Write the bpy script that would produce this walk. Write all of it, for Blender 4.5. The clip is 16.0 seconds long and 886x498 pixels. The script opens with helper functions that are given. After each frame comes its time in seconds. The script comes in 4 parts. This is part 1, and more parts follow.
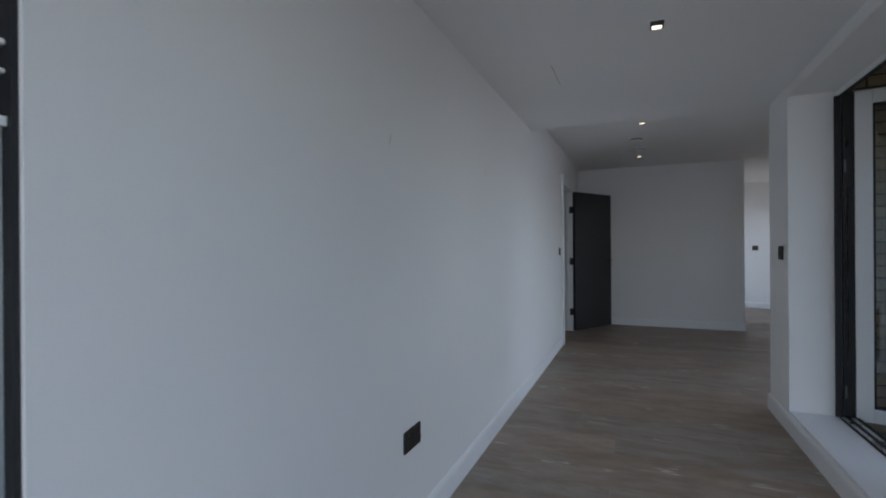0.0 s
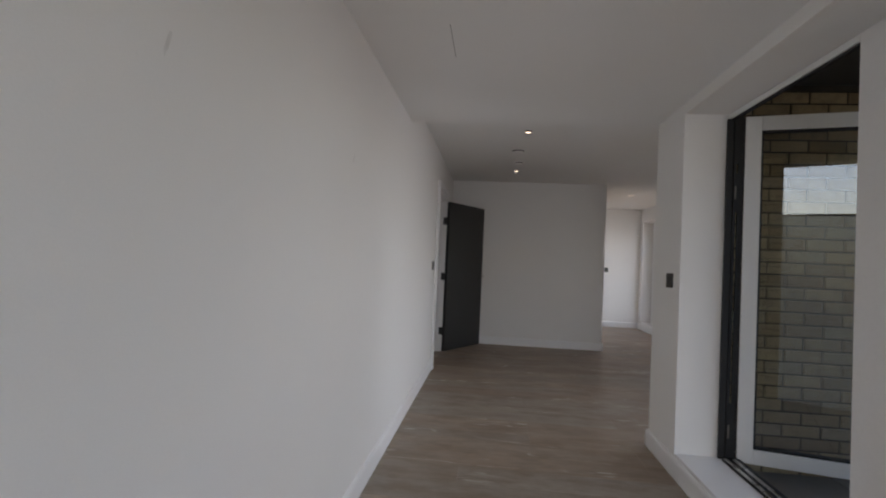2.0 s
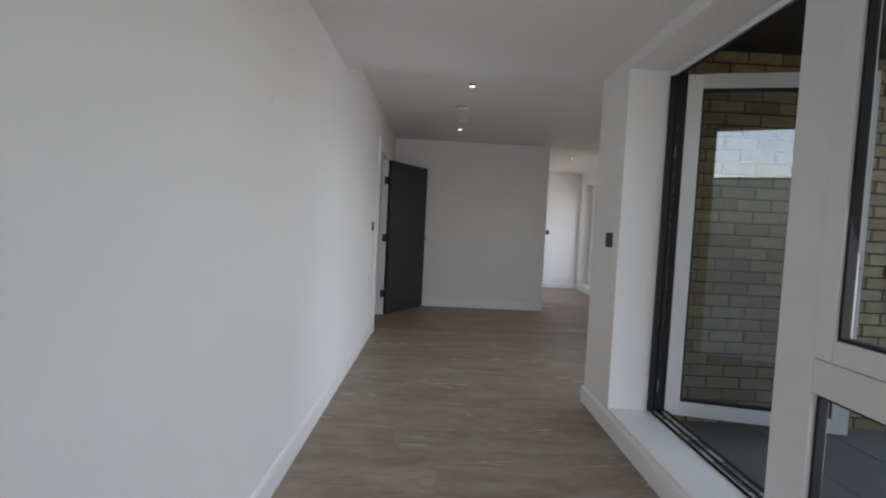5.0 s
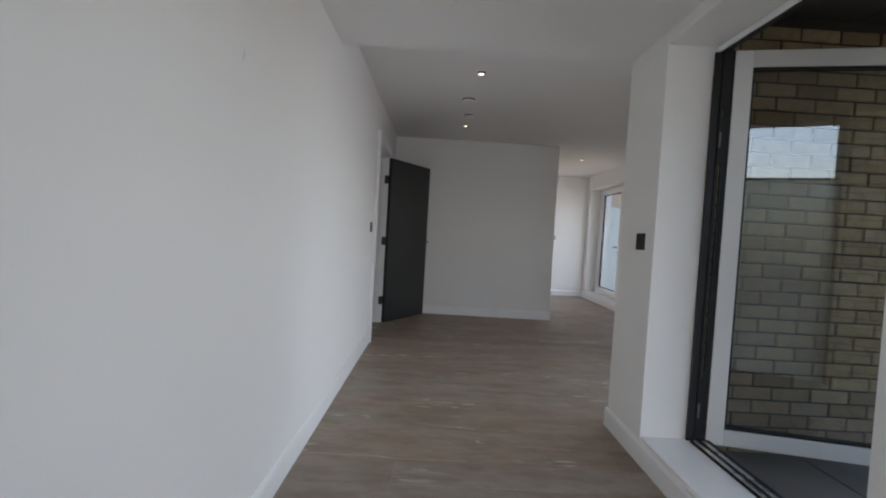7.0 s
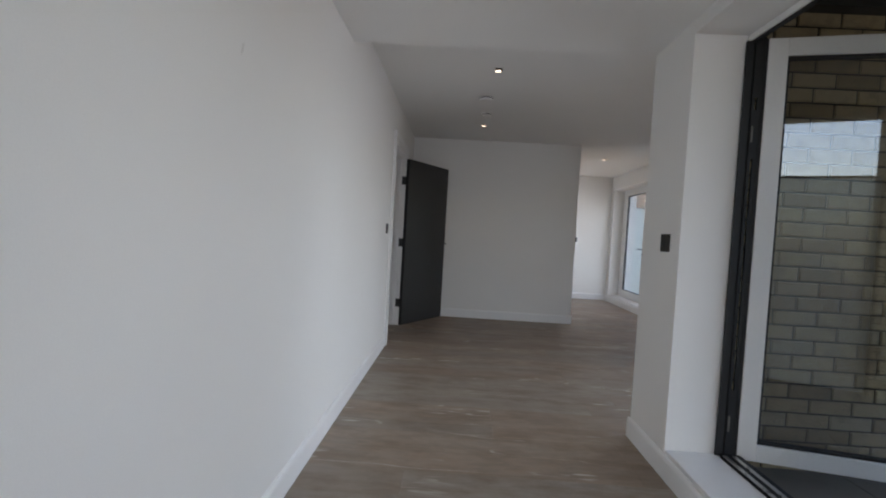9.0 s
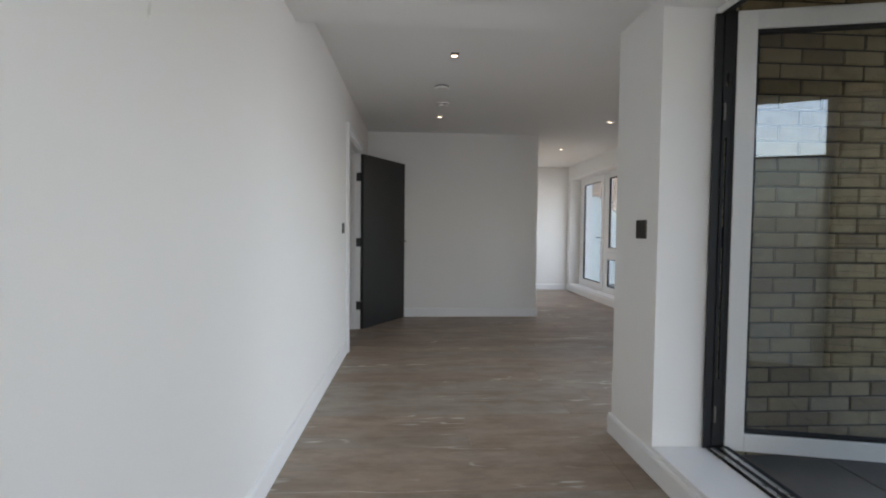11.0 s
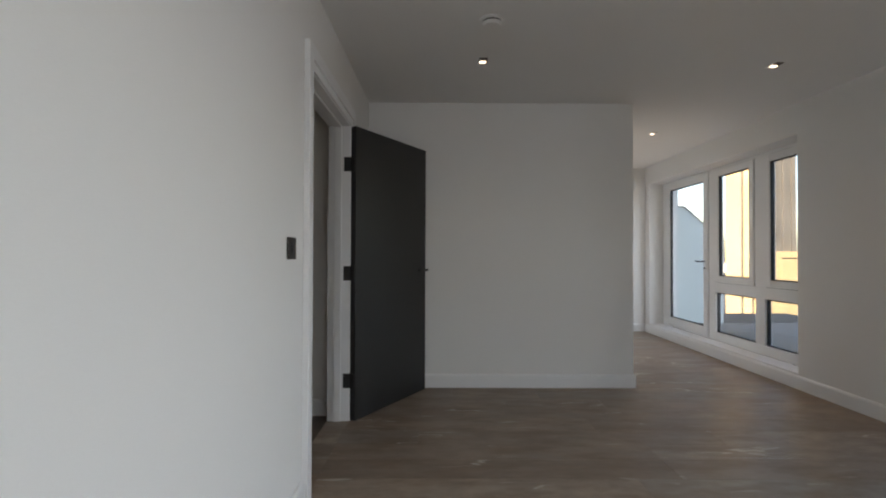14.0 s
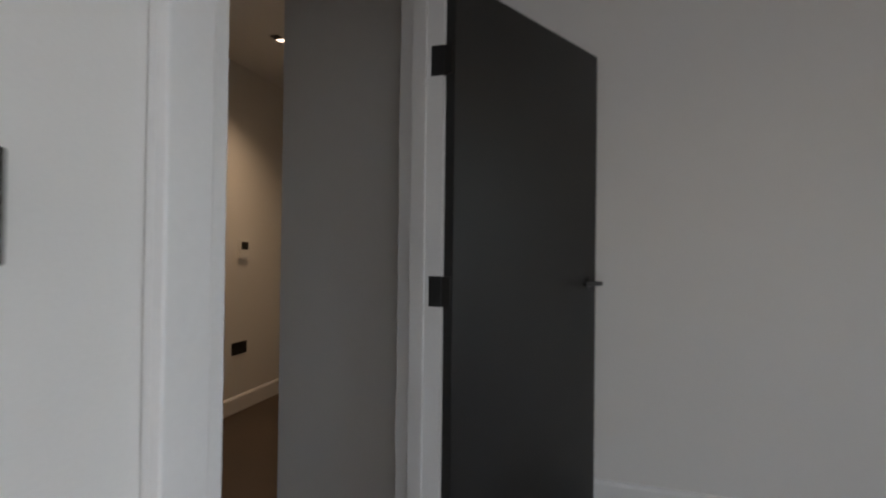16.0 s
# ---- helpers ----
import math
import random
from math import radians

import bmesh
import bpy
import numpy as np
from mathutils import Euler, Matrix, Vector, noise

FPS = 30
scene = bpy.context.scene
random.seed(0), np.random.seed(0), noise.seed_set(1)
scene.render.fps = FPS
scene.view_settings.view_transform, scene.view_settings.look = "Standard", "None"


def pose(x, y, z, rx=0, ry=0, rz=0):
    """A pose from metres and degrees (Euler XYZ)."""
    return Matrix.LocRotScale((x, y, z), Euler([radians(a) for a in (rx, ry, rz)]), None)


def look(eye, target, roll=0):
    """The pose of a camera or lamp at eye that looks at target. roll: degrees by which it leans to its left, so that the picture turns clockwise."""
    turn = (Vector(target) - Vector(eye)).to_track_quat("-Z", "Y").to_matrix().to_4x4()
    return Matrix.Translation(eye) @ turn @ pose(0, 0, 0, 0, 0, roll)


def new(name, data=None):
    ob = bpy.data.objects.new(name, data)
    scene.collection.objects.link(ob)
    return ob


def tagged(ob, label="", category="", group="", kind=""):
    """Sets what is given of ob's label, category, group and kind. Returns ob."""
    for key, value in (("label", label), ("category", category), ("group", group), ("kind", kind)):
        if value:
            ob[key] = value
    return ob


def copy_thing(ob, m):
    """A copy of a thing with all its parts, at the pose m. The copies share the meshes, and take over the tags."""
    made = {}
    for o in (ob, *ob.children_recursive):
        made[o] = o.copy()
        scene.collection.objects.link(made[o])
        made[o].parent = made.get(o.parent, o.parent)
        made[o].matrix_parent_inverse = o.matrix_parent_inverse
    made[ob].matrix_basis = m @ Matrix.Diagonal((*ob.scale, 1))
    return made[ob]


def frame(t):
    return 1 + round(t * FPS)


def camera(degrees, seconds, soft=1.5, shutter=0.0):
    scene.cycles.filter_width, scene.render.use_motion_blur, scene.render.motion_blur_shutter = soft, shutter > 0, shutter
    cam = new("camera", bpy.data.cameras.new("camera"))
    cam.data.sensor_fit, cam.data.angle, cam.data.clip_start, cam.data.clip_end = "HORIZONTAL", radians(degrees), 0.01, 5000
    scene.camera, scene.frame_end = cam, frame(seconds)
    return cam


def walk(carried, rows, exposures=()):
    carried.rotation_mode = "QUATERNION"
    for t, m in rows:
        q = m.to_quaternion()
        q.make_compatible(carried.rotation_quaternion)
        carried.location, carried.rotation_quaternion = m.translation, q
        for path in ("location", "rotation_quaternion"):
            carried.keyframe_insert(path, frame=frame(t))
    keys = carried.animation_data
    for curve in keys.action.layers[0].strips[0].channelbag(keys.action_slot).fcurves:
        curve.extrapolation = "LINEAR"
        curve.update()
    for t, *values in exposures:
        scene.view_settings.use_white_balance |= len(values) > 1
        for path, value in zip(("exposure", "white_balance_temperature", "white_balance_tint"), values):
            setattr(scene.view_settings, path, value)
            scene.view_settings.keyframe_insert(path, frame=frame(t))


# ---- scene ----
cam = camera(87.7, 16.0, soft=2.0, shutter=0.3)
PATH = [
    (0, (0.871, 0.19, 1.232), (0.099, 2.035, 1.23), -0.4),
    (0.5, (0.802, 0.352, 1.232), (0.123, 2.233, 1.208), 1.1),
    (1, (0.696, 0.528, 1.237), (0.317, 2.491, 1.244), -0.4),
    (1.5, (0.644, 0.698, 1.221), (0.389, 2.68, 1.143), 0.1),
    (2, (0.651, 0.92, 1.251), (0.437, 2.908, 1.299), 2.6),
    (2.5, (0.613, 0.956, 1.252), (0.784, 2.948, 1.246), 2.9),
    (3, (0.599, 0.964, 1.237), (1.05, 2.911, 1.157), 2.7),
    (3.5, (0.61, 0.982, 1.234), (0.973, 2.947, 1.157), 2.1),
    (4, (0.633, 0.993, 1.24), (0.912, 2.973, 1.181), 1.0),
    (4.5, (0.657, 1.021, 1.23), (0.907, 3.002, 1.109), 2.2),
    (5, (0.686, 1.083, 1.222), (0.715, 3.081, 1.123), 2.8),
    (7.5, (0.647, 1.496, 1.163), (0.685, 3.495, 1.094), 3.6),
    (8, (0.694, 1.478, 1.161), (0.759, 3.476, 1.094), 3.5),
    (8.5, (0.717, 1.49, 1.18), (0.649, 3.487, 1.099), 3.7),
    (9, (0.698, 1.555, 1.168), (0.633, 3.553, 1.101), 3.3),
    (11.5, (0.659, 1.968, 1.164), (0.794, 3.962, 1.087), 0.4),
    (12, (0.701, 2.313, 1.175), (0.733, 4.312, 1.123), 2.8),
    (12.5, (0.663, 2.685, 1.166), (0.691, 4.685, 1.122), 1.5),
    (13, (0.658, 3.15, 1.16), (0.662, 5.149, 1.136), 0.3),
    (13.5, (0.678, 3.538, 1.152), (0.597, 5.537, 1.147), 1.2),
    (14, (0.647, 4.015, 1.163), (0.651, 6.015, 1.186), 0.2),
    (14.5, (0.649, 4.454, 1.151), (0.517, 6.449, 1.206), 0.1),
    (15, (0.58, 4.939, 1.137), (0.347, 6.925, 1.182), 0.7),
    (15.5, (0.522, 5.354, 1.142), (0.219, 7.33, 1.197), -0.5),
    (16, (0.442, 5.787, 1.153), (-0.133, 7.703, 1.173), 0.7),
]
walk(cam, [(t, look(eye, target, roll)) for t, eye, target, roll in PATH],
     [(0.0, 1.1, 6000, 15), (0.5, 1.1, 6350, 17), (1.0, 1.24, 6750, 19), (1.5, 1.35, 6950, 20), (2.5, 1.62, 7200, 21), (3.0, 1.78, 7250, 21), (5.0, 1.75, 6750, 17), (9.0, 1.73, 6700, 17), (11.5, 2.05, 6800, 15), (12.5, 2.02, 6800, 15), (14.0, 1.87, 6950, 15), (14.5, 1.78, 6950, 15), (15.0, 1.75, 7000, 15), (15.5, 1.97, 6800, 15), (16.0, 1.98, 6850, 17)])

# ---- world, sun, lamps ----
SUN_DIR = Vector((-0.88, -0.43, 0.42)).normalized()      # towards the sun
world = bpy.data.worlds.new("sky")
scene.world = world
world.use_nodes = True
wn = world.node_tree
sky = wn.nodes.new("ShaderNodeTexSky")
sky.sky_type = "NISHITA"
sky.sun_disc = False
sky.sun_elevation = math.asin(SUN_DIR.z)
sky.sun_rotation = math.atan2(SUN_DIR.x, SUN_DIR.y)
sky.dust_density = 2.4
wn.links.new(sky.outputs["Color"], wn.nodes["Background"].inputs["Color"])
wn.nodes["Background"].inputs["Strength"].default_value = 0.15
sun_data = bpy.data.lights.new("sun", "SUN")
sun_data.energy, sun_data.angle, sun_data.color = 2.4, radians(0.53), (1.0, 0.86, 0.66)
sun = new("sun", sun_data)
sun.matrix_world = look((0, 0, 60), Vector((0, 0, 60)) - SUN_DIR)


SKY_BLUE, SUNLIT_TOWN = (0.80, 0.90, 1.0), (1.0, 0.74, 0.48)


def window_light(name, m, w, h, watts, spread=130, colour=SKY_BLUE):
    """An area lamp that stands in for daylight in a window opening; its own -z looks into the room."""
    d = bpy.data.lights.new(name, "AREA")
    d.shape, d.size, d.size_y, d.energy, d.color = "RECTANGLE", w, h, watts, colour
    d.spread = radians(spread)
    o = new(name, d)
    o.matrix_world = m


# the south and corridor openings are unseen, added with their lamps to brighten the corridor
window_light("window_light_south", look((1.0, -2.64, 1.2), (0.3, 2.2, 0.35)), 1.5, 1.9, 4.8, 95)
window_light("window_light_corridor", look((1.86, -0.35, 1.2), (0, 0.5, 1.1)), 2.6, 1.9, 0.55)
window_light("window_light_room", look((3.90, 5.42, 0.95), (0, 4.6, 0.3)), 1.15, 1.7, 3.0, 85)
window_light("window_light_balcony", look((2.03, 2.4, 1.1), (0, 3.5, 0.3)), 1.5, 1.8, 1.9, 105)
window_light("window_light_passage", look((3.90, 9.5, 1.2), (2.5, 10.9, 0.8)), 2.0, 1.9, 2.6, 100)
# warm lamps added in the same openings, for low sun thrown up off the town
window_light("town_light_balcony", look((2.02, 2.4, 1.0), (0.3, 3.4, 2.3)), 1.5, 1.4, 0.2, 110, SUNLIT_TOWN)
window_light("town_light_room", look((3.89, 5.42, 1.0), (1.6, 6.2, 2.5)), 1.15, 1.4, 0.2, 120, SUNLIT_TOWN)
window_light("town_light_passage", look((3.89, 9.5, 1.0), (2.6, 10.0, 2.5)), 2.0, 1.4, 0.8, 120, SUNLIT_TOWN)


# ---- materials ----
def nodes_of(name):
    m = bpy.data.materials.new(name)
    m.use_nodes = True
    t = m.node_tree
    return m, t, t.nodes["Principled BSDF"]


def ramp(t, fac, stops):
    r = t.nodes.new("ShaderNodeValToRGB")
    while len(r.color_ramp.elements) < len(stops):
        r.color_ramp.elements.new(0.5)
    for e, (p, c) in zip(r.color_ramp.elements, stops):
        e.position, e.color = p, (*c, 1) if len(c) == 3 else c
    t.links.new(fac, r.inputs[0])
    return r.outputs[0]


def coords(t, scale=(1, 1, 1), world_space=False, spread=0.0):
    tc = t.nodes.new("ShaderNodeTexCoord")
    out = tc.outputs["Object"]
    if world_space:
        out = t.nodes.new("ShaderNodeNewGeometry").outputs["Position"]
    if spread:
        info = t.nodes.new("ShaderNodeObjectInfo")
        mul = t.nodes.new("ShaderNodeMath")
        mul.operation = "MULTIPLY"
        mul.inputs[1].default_value = spread
        t.links.new(info.outputs["Random"], mul.inputs[0])
        add = t.nodes.new("ShaderNodeVectorMath")
        add.operation = "ADD"
        t.links.new(out, add.inputs[0])
        t.links.new(mul.outputs[0], add.inputs[1])
        out = add.outputs[0]
    mp = t.nodes.new("ShaderNodeMapping")
    mp.inputs["Scale"].default_value = scale
    t.links.new(out, mp.inputs["Vector"])
    return mp.outputs[0]


def noise_tex(t, vec, scale, detail=3.0, rough=0.55):
    n = t.nodes.new("ShaderNodeTexNoise")
    n.inputs["Scale"].default_value, n.inputs["Detail"].default_value, n.inputs["Roughness"].default_value = scale, detail, rough
    t.links.new(vec, n.inputs["Vector"])
    return n.outputs["Fac"]


def mix(t, fac, a, b, mode="MIX"):
    m = t.nodes.new("ShaderNodeMix")
    m.data_type, m.blend_type = "RGBA", mode
    for sock, v in ((m.inputs[0], fac), (m.inputs[6], a), (m.inputs[7], b)):
        if isinstance(v, (int, float)):
            sock.default_value = v
        elif isinstance(v, tuple):
            sock.default_value = (*v, 1)
        else:
            t.links.new(v, sock)
    return m.outputs[2]


def bump(t, p, height, strength, distance):
    b = t.nodes.new("ShaderNodeBump")
    b.inputs["Strength"].default_value, b.inputs["Distance"].default_value = strength, distance
    t.links.new(height, b.inputs["Height"])
    t.links.new(b.outputs[0], p.inputs["Normal"])


def surface(name, c1, c2, rough=0.5, fine=180.0, coarse=1.6, relief=0.0004, metal=0.0, rough_spread=0.05, world_space=False, spread=0.0):
    """Colour between c1 and c2 by large patches and fine grain, fine relief, uneven gloss."""
    m, t, p = nodes_of(name)
    v = coords(t, (1, 1, 1), world_space, spread)
    big, small = noise_tex(t, v, coarse, 4), noise_tex(t, v, fine, 2)
    col = ramp(t, big, [(0.3, c1), (0.7, c2)])
    col = mix(t, 0.06, col, ramp(t, small, [(0.3, tuple(x * 0.75 for x in c1)), (0.7, tuple(min(1, x * 1.15) for x in c2))]))
    t.links.new(col, p.inputs["Base Color"])
    t.links.new(ramp(t, big, [(0.3, (rough - rough_spread,) * 3), (0.7, (rough + rough_spread,) * 3)]), p.inputs["Roughness"])
    p.inputs["Metallic"].default_value = metal
    if relief:
        bump(t, p, small, 0.5, relief)
    return m


PAINT = surface("wall_paint", (0.805, 0.795, 0.772), (0.828, 0.818, 0.795), 0.62, 220, 0.9, 0.0005, world_space=True)
CEIL = surface("ceiling_paint", (0.80, 0.795, 0.78), (0.83, 0.825, 0.81), 0.75, 260, 0.8, 0.0003, world_space=True)
GLOSS = surface("satin_white_wood_paint", (0.835, 0.835, 0.83), (0.85, 0.85, 0.845), 0.36, 90, 3.0, 0.0002, rough_spread=0.02, world_space=True)
UPVC = surface("white_window_profile", (0.815, 0.815, 0.805), (0.828, 0.828, 0.818), 0.30, 60, 2.0, 0.0001, rough_spread=0.015)
# flat dark tone for the shadow gap round the sashes
GAP_SHADE = surface("grey_gap_shade", (0.07, 0.07, 0.07), (0.10, 0.10, 0.10), 0.6, 120, 6, 0.0002)
GASKET = surface("black_rubber_gasket", (0.012, 0.012, 0.013), (0.02, 0.02, 0.021), 0.6, 120, 6, 0.0002)
DARKMETAL = surface("dark_grey_frame_coating", (0.008, 0.008, 0.009), (0.014, 0.014, 0.015), 0.6, 90, 5, 0.0002)
DOORPAINT = surface("charcoal_door_paint", (0.019, 0.0195, 0.020), (0.025, 0.0255, 0.026), 0.42, 130, 2.2, 0.0003)
BRONZE = surface("dark_bronze_plate", (0.035, 0.032, 0.028), (0.055, 0.05, 0.043), 0.38, 150, 9, 0.0001, 0.6)
BLACK = surface("black_plastic", (0.012, 0.012, 0.012), (0.02, 0.02, 0.02), 0.35, 100, 5, 0)
STEEL = surface("brushed_steel", (0.55, 0.55, 0.54), (0.65, 0.65, 0.64), 0.28, 200, 6, 0.0001, 1.0)
WHITEPLASTIC = surface("white_plastic", (0.78, 0.78, 0.76), (0.83, 0.83, 0.81), 0.4, 80, 5, 0)
SOFFIT = surface("dark_grey_soffit_panel", (0.040, 0.039, 0.040), (0.055, 0.054, 0.055), 0.5, 120, 1.2, 0.0003)
PAVER = surface("grey_porcelain_paver", (0.19, 0.172, 0.155), (0.235, 0.213, 0.193), 0.85, 140, 2.5, 0.0008, spread=9.0)
PAVER.node_tree.nodes["Principled BSDF"].inputs["Specular IOR Level"].default_value = 0.2
ZINC = surface("dull_zinc_plate", (0.13, 0.12, 0.11), (0.22, 0.20, 0.18), 0.45, 120, 12, 0, 0.5)
MORTAR = surface("brown_mortar", (0.045, 0.037, 0.029), (0.07, 0.058, 0.046), 0.9, 160, 5, 0.001)
RENDER_W = surface("pale_render", (0.82, 0.87, 0.83), (0.85, 0.90, 0.86), 0.8, 120, 0.7, 0.0008, world_space=True)
YELLOW = surface("buff_brick_far", (0.50, 0.38, 0.20), (0.62, 0.48, 0.27), 0.85, 14, 0.7, 0.002, world_space=True)
BROWN = surface("brown_metal", (0.13, 0.12, 0.105), (0.20, 0.185, 0.165), 0.5, 40, 1, 0)
ROOFGREY = surface("roof_grey", (0.10, 0.10, 0.11), (0.20, 0.19, 0.19), 0.8, 3, 0.2, 0.01, world_space=True)
ASPHALT = surface("asphalt_and_scrub", (0.05, 0.05, 0.045), (0.11, 0.10, 0.075), 0.9, 0.8, 0.03, 0.0, world_space=True)
HALLFLOOR = surface("dark_hall_floor", (0.08, 0.06, 0.045), (0.12, 0.09, 0.07), 0.5, 60, 2, 0.0003)


def brick_material():
    m, t, p = nodes_of("buff_brick")
    info = t.nodes.new("ShaderNodeObjectInfo")
    v = coords(t, (1, 1, 1), False, 7.0)
    base = ramp(t, info.outputs["Random"], [(0.0, (0.27, 0.20, 0.115)), (0.35, (0.375, 0.295, 0.178)), (0.7, (0.44, 0.35, 0.21)), (1.0, (0.36, 0.31, 0.22))])
    blot = noise_tex(t, v, 14, 4)
    fine = noise_tex(t, v, 130, 3)
    col = mix(t, ramp(t, blot, [(0.45, (0, 0, 0)), (0.75, (0.7, 0.7, 0.7))]), base, (0.22, 0.18, 0.12))
    col = mix(t, ramp(t, fine, [(0.58, (0, 0, 0)), (0.72, (0.5, 0.5, 0.5))]), col, (0.10, 0.085, 0.06))
    t.links.new(col, p.inputs["Base Color"])
    p.inputs["Roughness"].default_value = 0.88
    bump(t, p, fine, 0.7, 0.0015)
    return m


def plank_material():
    m, t, p = nodes_of("grey_washed_oak")
    info = t.nodes.new("ShaderNodeObjectInfo")
    v = coords(t, (1, 1, 1), False, 37.0)
    vs = coords(t, (1.1, 13, 1), False, 37.0)
    vl = coords(t, (0.55, 3.2, 1), False, 37.0)
    grain, broad, fine = noise_tex(t, vs, 5.0, 6, 0.62), noise_tex(t, vl, 2.2, 4, 0.6), noise_tex(t, coords(t, (4, 90, 1), False, 37.0), 5, 3)
    base = ramp(t, info.outputs["Random"], [(0.0, (0.25, 0.17, 0.118)), (0.2, (0.41, 0.295, 0.21)), (0.4, (0.28, 0.225, 0.178)), (0.6, (0.34, 0.305, 0.26)), (0.8, (0.35, 0.245, 0.172)), (1.0, (0.48, 0.385, 0.295))])
    col = mix(t, ramp(t, broad, [(0.35, (0, 0, 0)), (0.68, (0.6, 0.6, 0.6))]), base, (0.24, 0.185, 0.145))
    col = mix(t, ramp(t, grain, [(0.42, (0, 0, 0)), (0.66, (0.4, 0.4, 0.4))]), col, (0.37, 0.315, 0.26))
    col = mix(t, ramp(t, fine, [(0.5, (0, 0, 0)), (0.8, (0.3, 0.3, 0.3))]), col, (0.10, 0.08, 0.065))
    cloud = noise_tex(t, coords(t, (2.2, 5.5, 1), False, 19.0), 2.4, 8, 0.72)
    col = mix(t, ramp(t, cloud, [(0.44, (0, 0, 0)), (0.60, (0.6, 0.6, 0.6))]), col, (0.205, 0.165, 0.13))
    # dusty film in wide patches over the boards
    film = noise_tex(t, coords(t, (0.8, 2.2, 1), True), 2.6, 6, 0.7)
    col = mix(t, ramp(t, film, [(0.42, (0, 0, 0)), (0.62, (0.45, 0.45, 0.45))]), col, (0.34, 0.285, 0.228))
    worn = noise_tex(t, coords(t, (1.0, 3.0, 1), True), 2.1, 6, 0.65)
    col = mix(t, ramp(t, worn, [(0.46, (0, 0, 0)), (0.64, (0.65, 0.65, 0.65))]), col, (0.19, 0.135, 0.095))
    # pale filled cracks along the grain
    crack_v = coords(t, (0.8, 7.5, 1), False, 61.0)
    warp = noise_tex(t, crack_v, 1.35, 2, 0.5)
    line = t.nodes.new("ShaderNodeMath")
    line.operation = "SUBTRACT"
    line.inputs[1].default_value = 0.5
    t.links.new(warp, line.inputs[0])
    ab = t.nodes.new("ShaderNodeMath")
    ab.operation = "ABSOLUTE"
    t.links.new(line.outputs[0], ab.inputs[0])
    thin = ramp(t, ab.outputs[0], [(0.004, (1, 1, 1)), (0.012, (0, 0, 0))])
    where = ramp(t, noise_tex(t, coords(t, (0.9, 1.4, 1), False, 23.0), 1.9, 2), [(0.55, (0, 0, 0)), (0.64, (1, 1, 1))])
    crack = mix(t, 1.0, thin, where, "MULTIPLY")
    col = mix(t, crack, col, (0.60, 0.55, 0.48))
    t.links.new(col, p.inputs["Base Color"])
    t.links.new(ramp(t, grain, [(0.3, (0.40, 0.40, 0.40)), (0.7, (0.56, 0.56, 0.56))]), p.inputs["Roughness"])
    bump(t, p, grain, 0.25, 0.0012)
    return m


def glass_material(name, tint=(0.985, 0.992, 0.988), gloss=0.065):
    m = bpy.data.materials.new(name)
    m.use_nodes = True
    t = m.node_tree
    t.nodes.remove(t.nodes["Principled BSDF"])
    tr, gl, lw, mx, pw, ad = (t.nodes.new("ShaderNode" + k) for k in ("BsdfTransparent", "BsdfGlossy", "LayerWeight", "MixShader", "Math", "Math"))
    tr.inputs["Color"].default_value = (*tint, 1)
    gl.inputs["Roughness"].default_value = 0.0
    lw.inputs["Blend"].default_value = 0.5
    pw.operation, ad.operation = "POWER", "MULTIPLY_ADD"
    pw.inputs[1].default_value = 4.0
    ad.inputs[1].default_value, ad.inputs[2].default_value = 0.9, gloss
    t.links.new(lw.outputs["Facing"], pw.inputs[0])
    t.links.new(pw.outputs[0], ad.inputs[0])
    t.links.new(ad.outputs[0], mx.inputs[0])
    t.links.new(tr.outputs[0], mx.inputs[1])
    t.links.new(gl.outputs[0], mx.inputs[2])
    t.links.new(mx.outputs[0], t.nodes["Material Output"].inputs["Surface"])
    return m


def glow(name, colour, strength):
    m, t, p = nodes_of(name)
    p.inputs["Base Color"].default_value = (0.8, 0.8, 0.8, 1)
    p.inputs["Emission Color"].default_value = (*colour, 1)
    p.inputs["Emission Strength"].default_value = strength
    return m


def frosted():
    m, t, p = nodes_of("frosted_screen_glass")
    p.inputs["Base Color"].default_value = (0.58, 0.62, 0.62, 1)
    p.inputs["Roughness"].default_value = 0.5
    p.inputs["Transmission Weight"].default_value = 0.45
    p.inputs["IOR"].default_value = 1.1
    return m


BRICK, OAK, GLASS, FROST = brick_material(), plank_material(), glass_material("window_glass", (0.98, 0.988, 0.982), 0.02), frosted()
COATED = glass_material("coated_door_glass", (0.985, 0.99, 0.985), 0.18)
LAMPGLOW = glow("warm_lamp_glow", (1.0, 0.80, 0.60), 0.9)


# ---- building helpers ----
def box(bm, x0, x1, y0, y1, z0, z1, bevel=0.0):
    made = bmesh.ops.create_cube(bm, size=1.0)["verts"]
    for v in made:
        v.co = Vector((x0 + (v.co.x + 0.5) * (x1 - x0), y0 + (v.co.y + 0.5) * (y1 - y0), z0 + (v.co.z + 0.5) * (z1 - z0)))
    if bevel:
        edges = list({e for v in made for e in v.link_edges})
        bmesh.ops.bevel(bm, geom=edges, offset=bevel, segments=2, affect="EDGES", profile=0.5)
    return bm


def boxes(*specs, bevel=0.0):
    bm = bmesh.new()
    for s in specs:
        box(bm, *s, bevel=bevel)
    return bm


def cyl(bm, a, b, r, r2=None, seg=20):
    a, b = Vector(a), Vector(b)
    d = b - a
    m = Matrix.Translation((a + b) / 2) @ d.to_track_quat("Z", "Y").to_matrix().to_4x4()
    bmesh.ops.create_cone(bm, cap_ends=True, segments=seg, radius1=r, radius2=r if r2 is None else r2, depth=d.length, matrix=m)
    return bm


